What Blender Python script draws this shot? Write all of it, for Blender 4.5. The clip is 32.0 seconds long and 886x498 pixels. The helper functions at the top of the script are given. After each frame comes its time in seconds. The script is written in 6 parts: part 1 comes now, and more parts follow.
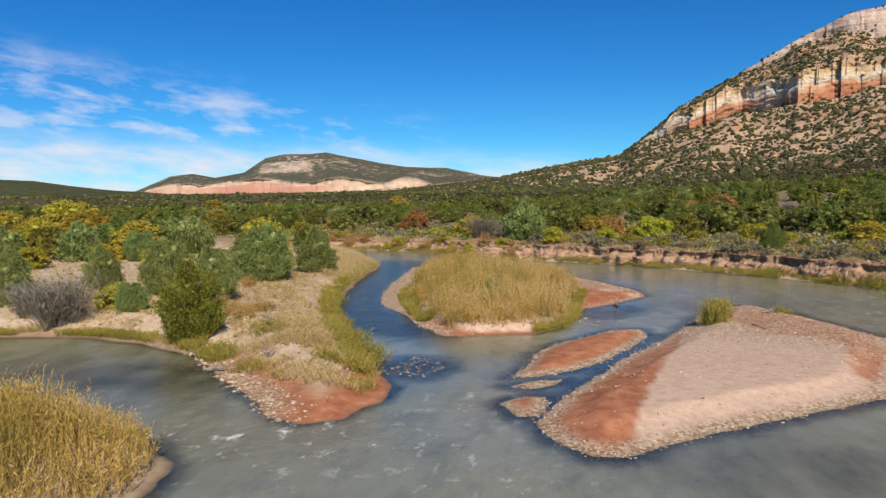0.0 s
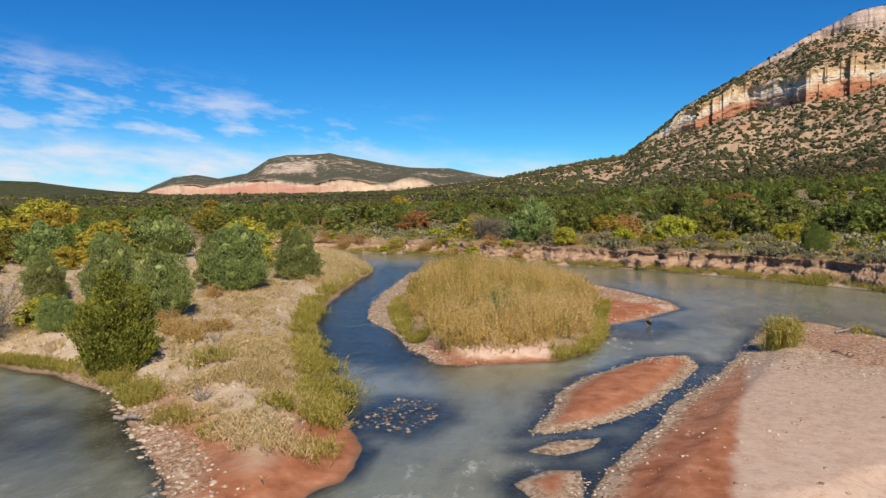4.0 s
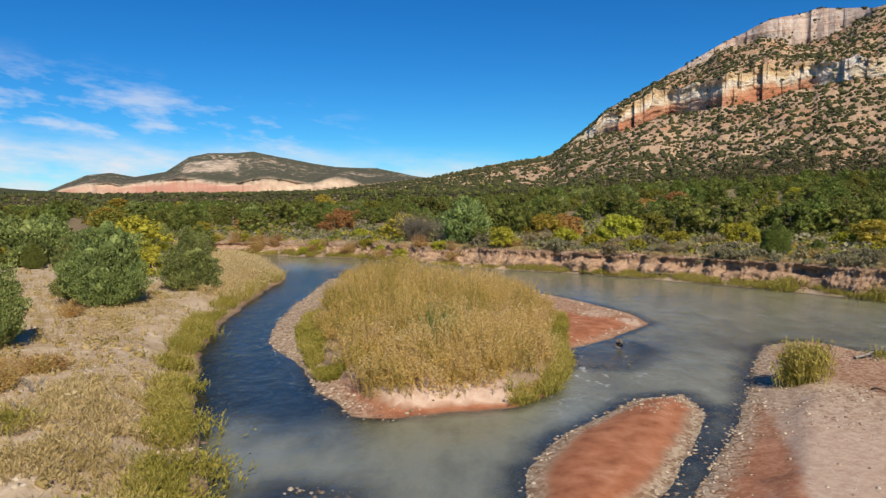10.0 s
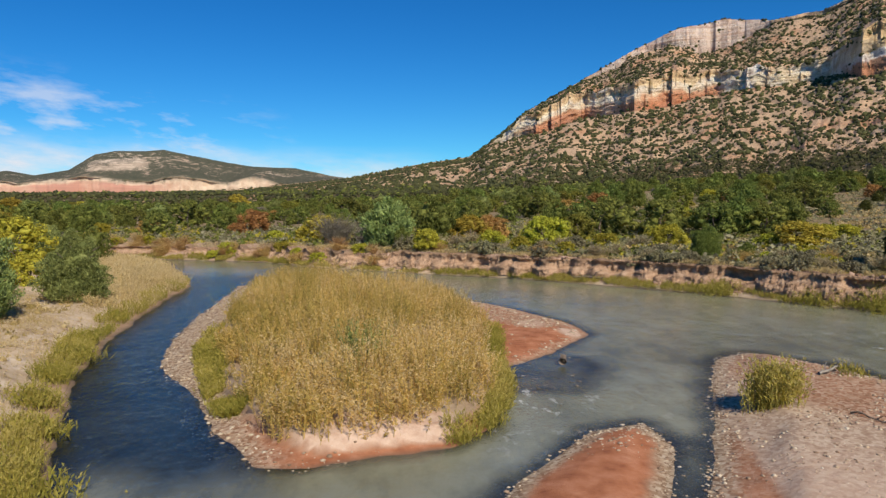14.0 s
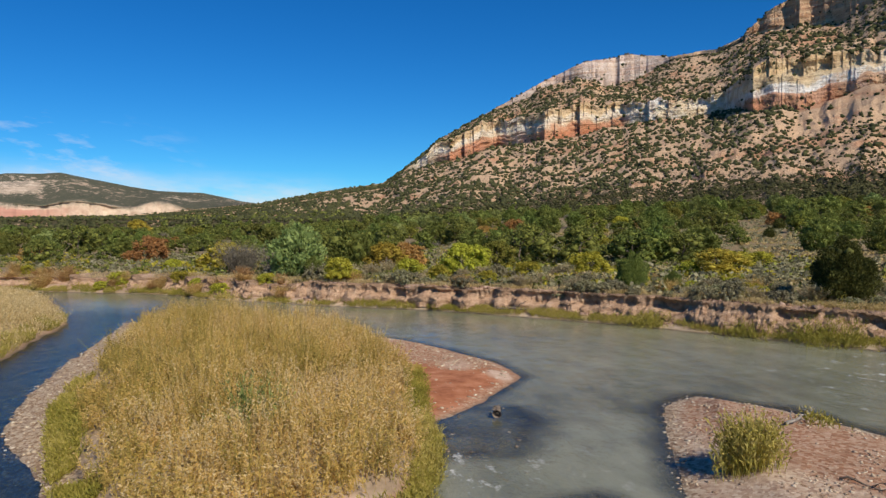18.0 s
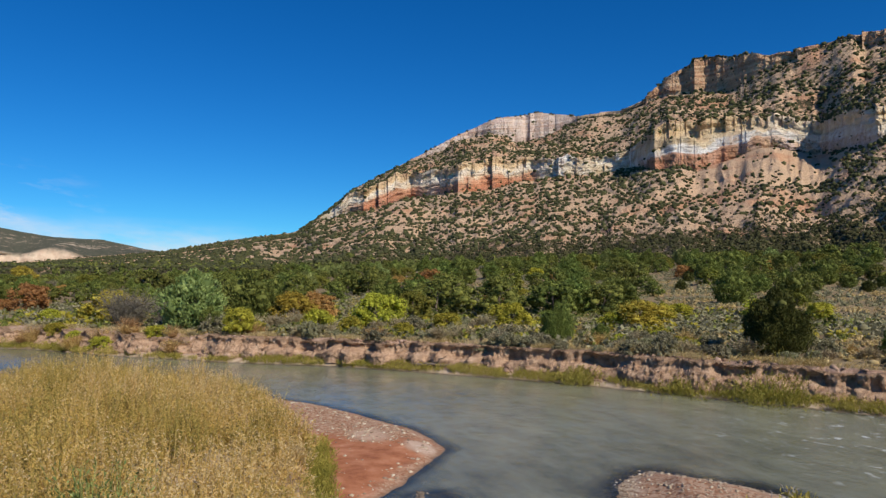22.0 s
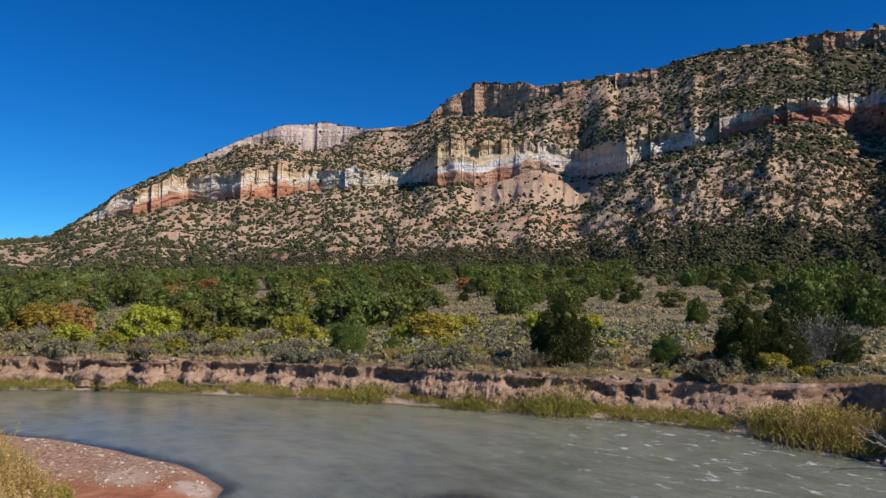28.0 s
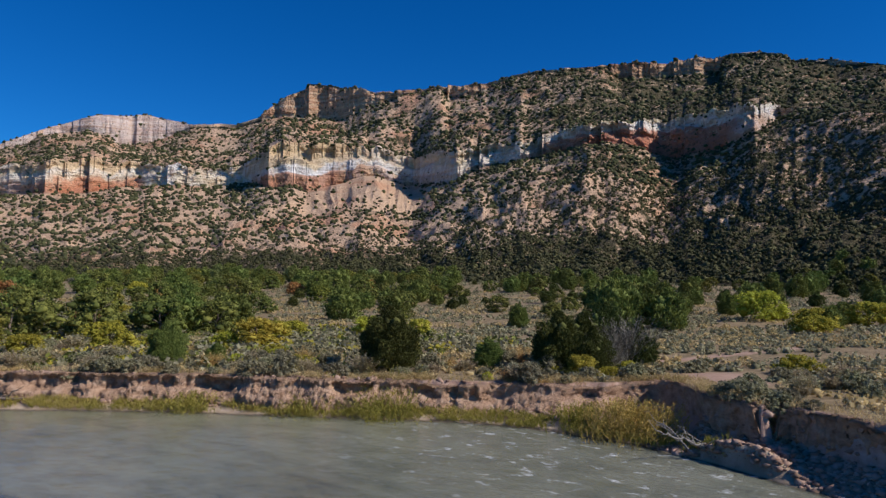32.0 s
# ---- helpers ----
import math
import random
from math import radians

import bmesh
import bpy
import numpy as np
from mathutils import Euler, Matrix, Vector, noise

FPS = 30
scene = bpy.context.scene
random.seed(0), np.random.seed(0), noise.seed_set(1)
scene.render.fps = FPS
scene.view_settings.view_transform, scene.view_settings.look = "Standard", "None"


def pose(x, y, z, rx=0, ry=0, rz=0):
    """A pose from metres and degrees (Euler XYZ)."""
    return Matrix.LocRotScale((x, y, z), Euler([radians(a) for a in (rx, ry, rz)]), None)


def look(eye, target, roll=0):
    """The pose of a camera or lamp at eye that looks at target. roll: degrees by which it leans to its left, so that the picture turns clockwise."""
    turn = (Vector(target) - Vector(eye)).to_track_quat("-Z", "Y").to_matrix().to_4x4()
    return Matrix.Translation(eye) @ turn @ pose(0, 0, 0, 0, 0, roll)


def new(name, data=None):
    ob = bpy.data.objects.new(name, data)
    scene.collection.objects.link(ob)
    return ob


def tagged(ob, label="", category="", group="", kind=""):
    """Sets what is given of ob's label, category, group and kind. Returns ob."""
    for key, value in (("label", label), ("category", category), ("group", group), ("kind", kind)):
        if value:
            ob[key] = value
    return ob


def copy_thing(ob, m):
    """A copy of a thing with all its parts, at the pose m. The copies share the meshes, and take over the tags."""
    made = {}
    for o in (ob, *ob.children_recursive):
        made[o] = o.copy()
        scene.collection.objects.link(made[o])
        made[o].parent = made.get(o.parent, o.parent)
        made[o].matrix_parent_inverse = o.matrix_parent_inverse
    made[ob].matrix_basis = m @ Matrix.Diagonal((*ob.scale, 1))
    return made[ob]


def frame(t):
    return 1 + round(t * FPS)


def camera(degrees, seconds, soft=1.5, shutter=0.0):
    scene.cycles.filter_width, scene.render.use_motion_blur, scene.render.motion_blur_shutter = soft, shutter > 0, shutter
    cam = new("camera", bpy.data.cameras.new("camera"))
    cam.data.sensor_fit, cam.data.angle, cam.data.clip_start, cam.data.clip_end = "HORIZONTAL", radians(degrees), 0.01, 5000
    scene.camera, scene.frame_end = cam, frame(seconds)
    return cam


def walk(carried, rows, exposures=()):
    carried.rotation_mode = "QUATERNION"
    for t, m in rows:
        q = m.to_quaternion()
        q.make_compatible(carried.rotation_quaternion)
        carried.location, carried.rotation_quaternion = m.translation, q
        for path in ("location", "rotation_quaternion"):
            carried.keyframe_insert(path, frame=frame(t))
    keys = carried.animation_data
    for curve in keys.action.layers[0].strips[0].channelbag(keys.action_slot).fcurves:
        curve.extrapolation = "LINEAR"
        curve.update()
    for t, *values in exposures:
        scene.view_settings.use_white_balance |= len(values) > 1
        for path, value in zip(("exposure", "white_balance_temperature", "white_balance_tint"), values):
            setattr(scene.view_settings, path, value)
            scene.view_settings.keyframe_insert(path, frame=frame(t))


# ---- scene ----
cam = camera(63.5, 32.0, 1.4)
PATH = [
    (0, (1.231, 1.823, 9.680), (0.974, 3.802, 9.550), -0.80),
    (0.5, (1.184, 3.024, 9.635), (0.926, 5.003, 9.505), -0.85),
    (1, (1.115, 4.275, 9.586), (0.854, 6.254, 9.455), -0.90),
    (1.5, (0.974, 5.674, 9.523), (0.712, 7.653, 9.393), -0.90),
    (2, (0.819, 7.122, 9.457), (0.557, 9.100, 9.327), -0.90),
    (2.5, (0.705, 8.555, 9.396), (0.440, 10.533, 9.266), -0.90),
    (3, (0.597, 9.961, 9.339), (0.332, 11.939, 9.209), -0.90),
    (3.5, (0.471, 11.311, 9.292), (0.205, 13.289, 9.164), -0.88),
    (5.5, (-0.092, 16.179, 9.163), (-0.363, 18.156, 9.035), -0.82),
    (6, (-0.205, 17.203, 9.130), (-0.476, 19.180, 9.003), -0.80),
    (6.5, (-0.296, 18.121, 9.095), (-0.558, 20.100, 8.968), -0.80),
    (7, (-0.377, 18.963, 9.060), (-0.614, 20.944, 8.931), -0.80),
    (7.5, (-0.459, 19.784, 9.024), (-0.668, 21.769, 8.895), -0.80),
    (8, (-0.552, 20.597, 8.984), (-0.732, 22.585, 8.855), -0.77),
    (8.5, (-0.647, 21.390, 8.943), (-0.799, 23.380, 8.814), -0.73),
    (9, (-0.725, 22.184, 8.906), (-0.848, 24.176, 8.777), -0.70),
    (9.5, (-0.768, 23.013, 8.874), (-0.863, 25.006, 8.744), -0.70),
    (10, (-0.795, 23.843, 8.846), (-0.861, 25.838, 8.716), -0.70),
    (10.5, (-0.842, 24.594, 8.823), (-0.880, 26.589, 8.693), -0.70),
    (11, (-0.944, 25.200, 8.801), (-0.955, 27.196, 8.671), -0.63),
    (11.5, (-1.067, 25.727, 8.783), (-1.050, 27.722, 8.654), -0.57),
    (12, (-1.145, 26.293, 8.779), (-1.102, 28.288, 8.649), -0.50),
    (12.5, (-1.146, 26.943, 8.798), (-1.076, 28.938, 8.667), -0.55),
    (13, (-1.123, 27.624, 8.818), (-1.024, 29.617, 8.688), -0.60),
    (13.5, (-1.110, 28.332, 8.816), (-0.983, 30.323, 8.686), -0.57),
    (14, (-1.093, 29.061, 8.804), (-0.936, 31.051, 8.674), -0.53),
    (14.5, (-1.066, 29.786, 8.798), (-0.880, 31.773, 8.669), -0.50),
    (16.5, (-0.829, 32.611, 8.873), (-0.523, 34.583, 8.744), -0.50),
    (17, (-0.765, 33.286, 8.882), (-0.430, 35.255, 8.774), -0.50),
    (17.5, (-0.715, 33.924, 8.881), (-0.350, 35.889, 8.799), -0.45),
    (18, (-0.671, 34.535, 8.873), (-0.276, 36.495, 8.814), -0.40),
    (18.5, (-0.614, 35.157, 8.859), (-0.191, 37.111, 8.821), -0.35),
    (19, (-0.525, 35.828, 8.834), (-0.073, 37.776, 8.815), -0.30),
    (19.5, (-0.393, 36.581, 8.793), (0.089, 38.522, 8.776), -0.22),
    (20, (-0.229, 37.387, 8.738), (0.281, 39.321, 8.731), -0.15),
    (20.5, (-0.051, 38.195, 8.683), (0.488, 40.122, 8.701), -0.08),
    (21, (0.127, 38.954, 8.642), (0.694, 40.871, 8.699), -0.00),
    (21.5, (0.305, 39.655, 8.619), (0.900, 41.563, 8.701), 0.05),
    (22, (0.489, 40.324, 8.607), (1.118, 42.221, 8.690), 0.10),
    (22.5, (0.673, 40.960, 8.600), (1.352, 42.839, 8.683), 0.15),
    (23, (0.849, 41.559, 8.592), (1.578, 43.420, 8.675), 0.20),
    (23.5, (1.024, 42.144, 8.580), (1.796, 43.987, 8.665), 0.20),
    (24, (1.200, 42.708, 8.568), (2.012, 44.534, 8.654), 0.20),
    (24.5, (1.357, 43.208, 8.558), (2.208, 45.016, 8.644), 0.20),
    (25, (1.478, 43.601, 8.553), (2.367, 45.390, 8.641), 0.20),
    (25.5, (1.548, 43.850, 8.558), (2.480, 45.618, 8.647), 0.25),
    (27.5, (1.523, 43.917, 8.620), (2.635, 45.576, 8.726), 0.45),
    (28, (1.501, 43.876, 8.623), (2.660, 45.502, 8.740), 0.50),
    (28.5, (1.482, 43.831, 8.620), (2.688, 45.421, 8.745), 0.55),
    (29, (1.460, 43.782, 8.607), (2.713, 45.335, 8.740), 0.60),
    (29.5, (1.436, 43.763, 8.566), (2.734, 45.278, 8.700), 0.70),
    (30, (1.422, 43.755, 8.531), (2.763, 45.232, 8.666), 0.80),
    (30.5, (1.445, 43.760, 8.538), (2.830, 45.196, 8.673), 0.75),
    (31, (1.459, 43.750, 8.565), (2.885, 45.146, 8.700), 0.70),
    (31.5, (1.417, 43.685, 8.604), (2.883, 45.038, 8.740), 0.75),
    (32, (1.357, 43.603, 8.650), (2.860, 44.915, 8.786), 0.80),
]
walk(cam, [(t, look(eye, target, roll)) for t, eye, target, roll in PATH], [(0, 0.12, 6950, 14), (13, 0.07, 6850, 11), (19, 0.03, 6620, 11), (25, -0.04, 6300, 13), (32, -0.08, 6050, 17)])

# ---------------------------------------------------------------- light
SUN_AZ, SUN_EL = 160.0, 39.0            # degrees clockwise from +y, degrees above the horizon
world = bpy.data.worlds.new("sky")
scene.world = world
world.use_nodes = True
wn = world.node_tree.nodes
sky = wn.new("ShaderNodeTexSky")
sky.sky_type = "NISHITA"
sky.sun_disc = False
sky.sun_elevation, sky.sun_rotation = radians(SUN_EL), radians(SUN_AZ)
sky.altitude, sky.air_density, sky.dust_density, sky.ozone_density = 1900.0, 1.0, 0.0, 4.0
wn["Background"].inputs["Strength"].default_value = 0.082
hs = wn.new("ShaderNodeHueSaturation")
hs.inputs["Saturation"].default_value = 1.33
world.node_tree.links.new(sky.outputs[0], hs.inputs["Color"])
tone = wn.new("ShaderNodeMix")
tone.data_type, tone.blend_type = "RGBA", "MULTIPLY"
tone.inputs["Factor"].default_value, tone.inputs["B"].default_value = 1.0, (0.39, 1.0, 1.25, 1)
world.node_tree.links.new(hs.outputs[0], tone.inputs["A"])
world.node_tree.links.new(tone.outputs["Result"], wn["Background"].inputs["Color"])
sun = new("sun", bpy.data.lights.new("sun", "SUN"))
sun.data.energy, sun.data.angle, sun.data.color = 4.9, radians(0.53), (1.0, 0.92, 0.77)
sa, se = radians(SUN_AZ), radians(SUN_EL)
sun.matrix_world = look((0, 0, 50), (-50 * math.sin(sa) * math.cos(se), -50 * math.cos(sa) * math.cos(se), 50 - 50 * math.sin(se)))

# ---------------------------------------------------------------- noise for shapes
PERM = np.random.RandomState(7).rand(512, 512)


def vnoise(x, y, seed=0):
    """Smooth value noise, 0 to 1, of arrays x and y."""
    x, y = np.asarray(x, float) + seed * 37.13, np.asarray(y, float) + seed * 91.7
    ix, iy = np.floor(x).astype(int), np.floor(y).astype(int)
    fx, fy = x - ix, y - iy
    fx, fy = fx * fx * (3 - 2 * fx), fy * fy * (3 - 2 * fy)
    a, b = PERM[ix % 512, iy % 512], PERM[(ix + 1) % 512, iy % 512]
    c, d = PERM[ix % 512, (iy + 1) % 512], PERM[(ix + 1) % 512, (iy + 1) % 512]
    return (a * (1 - fx) + b * fx) * (1 - fy) + (c * (1 - fx) + d * fx) * fy


def fbm(x, y, octaves=4, seed=0):
    out, amp, tot = 0.0, 1.0, 0.0
    x, y = np.asarray(x, float), np.asarray(y, float)
    for k in range(octaves):
        out = out + amp * vnoise(x * 2**k, y * 2**k, seed + k * 3)
        tot += amp
        amp *= 0.5
    return out / tot - 0.5


def ridged(x, y, octaves=3, seed=0):
    out, amp, tot = 0.0, 1.0, 0.0
    for k in range(octaves):
        out = out + amp * (1 - np.abs(2 * vnoise(x * 2**k, y * 2**k, seed + k * 5) - 1))
        tot += amp
        amp *= 0.5
    return out / tot


def smooth(a, b, x):
    t = np.clip((np.asarray(x, float) - a) / (b - a), 0, 1)
    return t * t * (3 - 2 * t)


# ---------------------------------------------------------------- meshes
def mesh_of(name, verts, faces, mats=(), shade=False, attrs=None, mat_index=None):
    """A mesh from an array of places and an array (or list) of faces."""
    me = bpy.data.meshes.new(name)
    verts = np.asarray(verts, np.float32)
    faces = np.asarray(faces, np.int32)
    n, k = faces.shape
    me.vertices.add(len(verts))
    me.vertices.foreach_set("co", verts.ravel())
    me.loops.add(n * k)
    me.loops.foreach_set("vertex_index", faces.ravel())
    me.polygons.add(n)
    me.polygons.foreach_set("loop_start", np.arange(0, n * k, k, dtype=np.int32))
    me.polygons.foreach_set("loop_total", np.full(n, k, np.int32))
    if shade:
        me.polygons.foreach_set("use_smooth", np.ones(n, bool))
    for m in mats:
        me.materials.append(m)
    if mat_index is not None:
        me.polygons.foreach_set("material_index", np.asarray(mat_index, np.int32))
    for key, values in (attrs or {}).items():
        me.attributes.new(key, "FLOAT", "POINT").data.foreach_set("value", np.asarray(values, np.float32).ravel())
    me.update(calc_edges=True)
    me.validate()
    return me


def grid_faces(rows, cols):
    a = (np.arange(rows - 1)[:, None] * cols + np.arange(cols - 1)[None]).ravel()
    return np.stack([a, a + 1, a + cols + 1, a + cols], 1)


def part(name, me, parent, label="", m=None):
    """A mesh as a part under a thing."""
    ob = new(name, me)
    ob.parent = parent
    if m is not None:
        ob.matrix_basis = m
    return tagged(ob, label)


# ---------------------------------------------------------------- materials
def material(name, rough=0.85, spec=0.25):
    m = bpy.data.materials.new(name)
    m.use_nodes = True
    p = m.node_tree.nodes["Principled BSDF"]
    p.inputs["Roughness"].default_value = rough
    p.inputs["Specular IOR Level"].default_value = spec
    return m, m.node_tree.nodes, m.node_tree.links, p


def ramp(nodes, links, source, stops):
    r = nodes.new("ShaderNodeValToRGB")
    els = r.color_ramp.elements
    while len(els) < len(stops):
        els.new(0.5)
    for e, (at, col) in zip(els, stops):
        e.position, e.color = at, (*col, 1)
    if source is not None:
        links.new(source, r.inputs[0])
    return r.outputs[0]


def noise_tex(nodes, links, scale, detail=6.0, rough=0.6, coords=None, stretch=None):
    n = nodes.new("ShaderNodeTexNoise")
    n.inputs["Scale"].default_value, n.inputs["Detail"].default_value, n.inputs["Roughness"].default_value = scale, detail, rough
    if coords is None:
        coords = nodes.new("ShaderNodeTexCoord").outputs["Object"]
    if stretch:
        mp = nodes.new("ShaderNodeMapping")
        mp.inputs["Scale"].default_value = stretch
        links.new(coords, mp.inputs[0])
        coords = mp.outputs[0]
    links.new(coords, n.inputs["Vector"])
    return n.outputs["Fac"]


def mix(nodes, links, fac, a, b, mode="MIX"):
    n = nodes.new("ShaderNodeMix")
    n.data_type, n.blend_type = "RGBA", mode
    for sock, v in ((n.inputs["Factor"], fac), (n.inputs["A"], a), (n.inputs["B"], b)):
        if isinstance(v, (int, float)):
            sock.default_value = v
        elif isinstance(v, tuple):
            sock.default_value = (*v, 1)
        else:
            links.new(v, sock)
    return n.outputs["Result"]


def maths(nodes, links, op, a, b=0.0, c=None):
    n = nodes.new("ShaderNodeMath")
    n.operation = op
    n.use_clamp = op in ("MULTIPLY_ADD",)
    for k, v in enumerate((a, b) if c is None else (a, b, c)):
        if isinstance(v, (int, float)):
            n.inputs[k].default_value = v
        else:
            links.new(v, n.inputs[k])
    return n.outputs[0]


def attr(nodes, name):
    n = nodes.new("ShaderNodeAttribute")
    n.attribute_name = name
    return n.outputs["Fac"]


def bump(nodes, links, p, height, strength=0.4, distance=0.1):
    b = nodes.new("ShaderNodeBump")
    b.inputs["Strength"].default_value, b.inputs["Distance"].default_value = strength, distance
    links.new(height, b.inputs["Height"])
    links.new(b.outputs[0], p.inputs["Normal"])


def foliage(name, dark, mid, light, translucent=0.25, tint=False):
    """Leaves: each clump its own shade, each plant a little apart."""
    m, n, l, p = material(name, 0.7, 0.15)
    geo = n.new("ShaderNodeNewGeometry")
    info = n.new("ShaderNodeObjectInfo")
    pick = geo.outputs["Random Per Island"]
    if tint:
        pick = maths(n, l, "ADD", maths(n, l, "MULTIPLY", pick, 0.22), maths(n, l, "MULTIPLY", attr(n, "tint"), 0.78))
    col = ramp(n, l, pick, [(0.0, dark), (0.5, mid), (1.0, light)] if not isinstance(tint, tuple) else [(0.0, dark), (0.35, mid), (0.65, light), (1.0, tint)])
    hsv = n.new("ShaderNodeHueSaturation")
    l.new(col, hsv.inputs["Color"])
    if not tint:
        l.new(maths(n, l, "MULTIPLY_ADD", info.outputs["Random"], 0.04, 0.48), hsv.inputs["Hue"])
        l.new(maths(n, l, "MULTIPLY_ADD", info.outputs["Random"], 0.5, 0.75), hsv.inputs["Value"])
    hsv.inputs["Value"].default_value = 1.0
    l.new(hsv.outputs[0], p.inputs["Base Color"])
    if translucent:
        t = n.new("ShaderNodeBsdfTranslucent")
        l.new(hsv.outputs[0], t.inputs["Color"])
        s = n.new("ShaderNodeMixShader")
        s.inputs[0].default_value = translucent
        l.new(p.outputs[0], s.inputs[1])
        l.new(t.outputs[0], s.inputs[2])
        l.new(s.outputs[0], n["Material Output"].inputs["Surface"])
    return m


def bark(name, a, b):
    m, n, l, p = material(name, 0.9, 0.1)
    f = noise_tex(n, l, 9.0, stretch=(1, 1, 0.2))
    l.new(ramp(n, l, f, [(0.3, a), (0.7, b)]), p.inputs["Base Color"])
    bump(n, l, p, f, 0.6, 0.03)
    return m


M_JUNIPER = foliage("juniper_green", (0.07, 0.095, 0.02), (0.15, 0.185, 0.042), (0.25, 0.29, 0.07), 0.15)
M_JUNIPER_OLIVE = foliage("juniper_olive", (0.10, 0.108, 0.018), (0.20, 0.205, 0.034), (0.32, 0.30, 0.06), 0.28)
M_CEDAR = foliage("cedar_blue_green", (0.12, 0.155, 0.045), (0.25, 0.30, 0.095), (0.39, 0.44, 0.155), 0.3)
M_OAK = foliage("oak_green", (0.06, 0.075, 0.018), (0.145, 0.165, 0.036), (0.26, 0.27, 0.06), 0.18)
M_GOLD = foliage("golden_leaves", (0.28, 0.225, 0.03), (0.48, 0.39, 0.055), (0.62, 0.53, 0.09), 0.4)
M_YELLOW = foliage("yellow_green_leaves", (0.26, 0.26, 0.03), (0.45, 0.425, 0.05), (0.58, 0.54, 0.08), 0.4)
M_RUST = foliage("rust_leaves", (0.287, 0.148, 0.0435), (0.452, 0.248, 0.0783), (0.539, 0.335, 0.122), 0.35)
M_TAWNY = foliage("tawny_leaves", (0.40, 0.25, 0.085), (0.56, 0.365, 0.14), (0.65, 0.48, 0.23), 0.4)
M_GREY = foliage("grey_twigs", (0.13, 0.112, 0.085), (0.20, 0.18, 0.14), (0.29, 0.265, 0.215), 0.0)
M_SAGE = foliage("sage_leaves", (0.14, 0.132, 0.07), (0.255, 0.24, 0.135), (0.38, 0.355, 0.22), 0.25)
M_REED = foliage("willow_reed", (0.22, 0.195, 0.05), (0.45, 0.335, 0.09), (0.59, 0.39, 0.12), 0.28, (0.65, 0.53, 0.32))
M_GRASS = foliage("dry_grass", (0.34, 0.26, 0.095), (0.56, 0.43, 0.205), (0.70, 0.58, 0.35), 0.35, True)
M_SEDGE = foliage("bank_sedge", (0.20, 0.20, 0.035), (0.37, 0.32, 0.065), (0.53, 0.43, 0.15), 0.35, True)
M_DARK = foliage("dark_juniper", (0.034, 0.043, 0.010), (0.08, 0.096, 0.022), (0.145, 0.16, 0.04), 0.12)
M_STRAW = foliage("straw_leaves", (0.261, 0.209, 0.104), (0.392, 0.322, 0.183), (0.505, 0.435, 0.278), 0.3)
M_SLOPE = foliage("slope_juniper", (0.036, 0.037, 0.015), (0.062, 0.062, 0.024), (0.095, 0.092, 0.036), 0)
M_BARK = bark("juniper_bark", (0.10, 0.075, 0.055), (0.24, 0.19, 0.15))
M_DEADWOOD = bark("weathered_wood", (0.16, 0.14, 0.12), (0.36, 0.33, 0.29))

# ---------------------------------------------------------------- the plan of the river
LEFT_BANK = [(-700, 60), (-150, 53), (-60, 51), (-38.8, 50.4), (-32, 50.6), (-26.5, 48.8), (-21, 45.4), (-17.2, 40.7), (-14, 37.2), (-10.9, 32.9),
             (-9, 32), (-7.3, 32.6), (-6.5, 35.2), (-6.5, 38.4), (-7.6, 41.4), (-8.5, 43.5), (-10.2, 48), (-13, 55), (-16.8, 66.3), (-19.2, 76),
             (-20.5, 87), (-21.5, 97), (-22, 108), (-25, 116), (-32, 134), (-42, 143), (-60, 142), (-100, 135), (-160, 130), (-700, 130)]
RIGHT_BANK = [(-700, 141), (-100, 147), (-54, 149.5), (-41, 150), (-20.4, 139.5), (-10, 128.5), (2.5, 117.5), (13, 110.5), (21, 102.5), (28.3, 94),
              (34, 85.5), (38, 80), (41, 75), (42.4, 69), (42.0, 63), (41, 58.8), (38.7, 54), (36.6, 49.8), (34, 44), (31.5, 36), (30, 20), (30, -40), (40, -700), (900, -700), (900, 900), (-700, 900)]
NEAR_BANK = [(-700, 45), (-70, 40), (-40, 36), (-28, 31.5), (-20, 30.5), (-14.8, 29.1), (-12.5, 26.7), (-11.7, 23), (-13, 16), (-16, 8), (-18, -10), (-20, -60), (-15, -700), (-700, -700)]
ISLAND = [(-17, 107.5), (-15.7, 82), (-15, 76), (-13.8, 69.3), (-9.6, 61.5), (-8, 57), (-5.6, 53), (-4.3, 52.6), (-1.8, 53.5), (1.3, 54.3), (2.9, 56.4),
          (4.3, 61), (5.2, 66.5), (8.7, 69.7), (12.1, 75), (12, 80), (8.3, 89), (3, 97), (-4, 103), (-11, 107)]
ISLAND_CORE = [(-14.5, 103), (-12.6, 80), (-11, 70), (-8.4, 61.5), (-5.3, 54.6), (-3.5, 53.8), (1, 54.9), (2.6, 57), (4, 62), (4.4, 68), (5.6, 76), (4.5, 90), (-3, 101), (-10, 104)]
RED_BAR = [(9.1, 53.3), (9, 56.2), (6.6, 55.4), (2.9, 50.7), (1.2, 47.1), (0.6, 43.2), (-0.2, 40.9), (1.1, 41.1), (3.2, 42.6), (4.9, 44.9), (7.5, 49.7)]
MUD_A = [(-0.3, 38.8), (0.8, 40.0), (2.8, 40.7), (2.2, 39.4), (1.0, 38.5)]
MUD_B = [(-0.6, 35.8), (0.5, 37.0), (1.7, 37.1), (1.6, 35.2), (1.4, 33.9), (0.4, 33.6)]
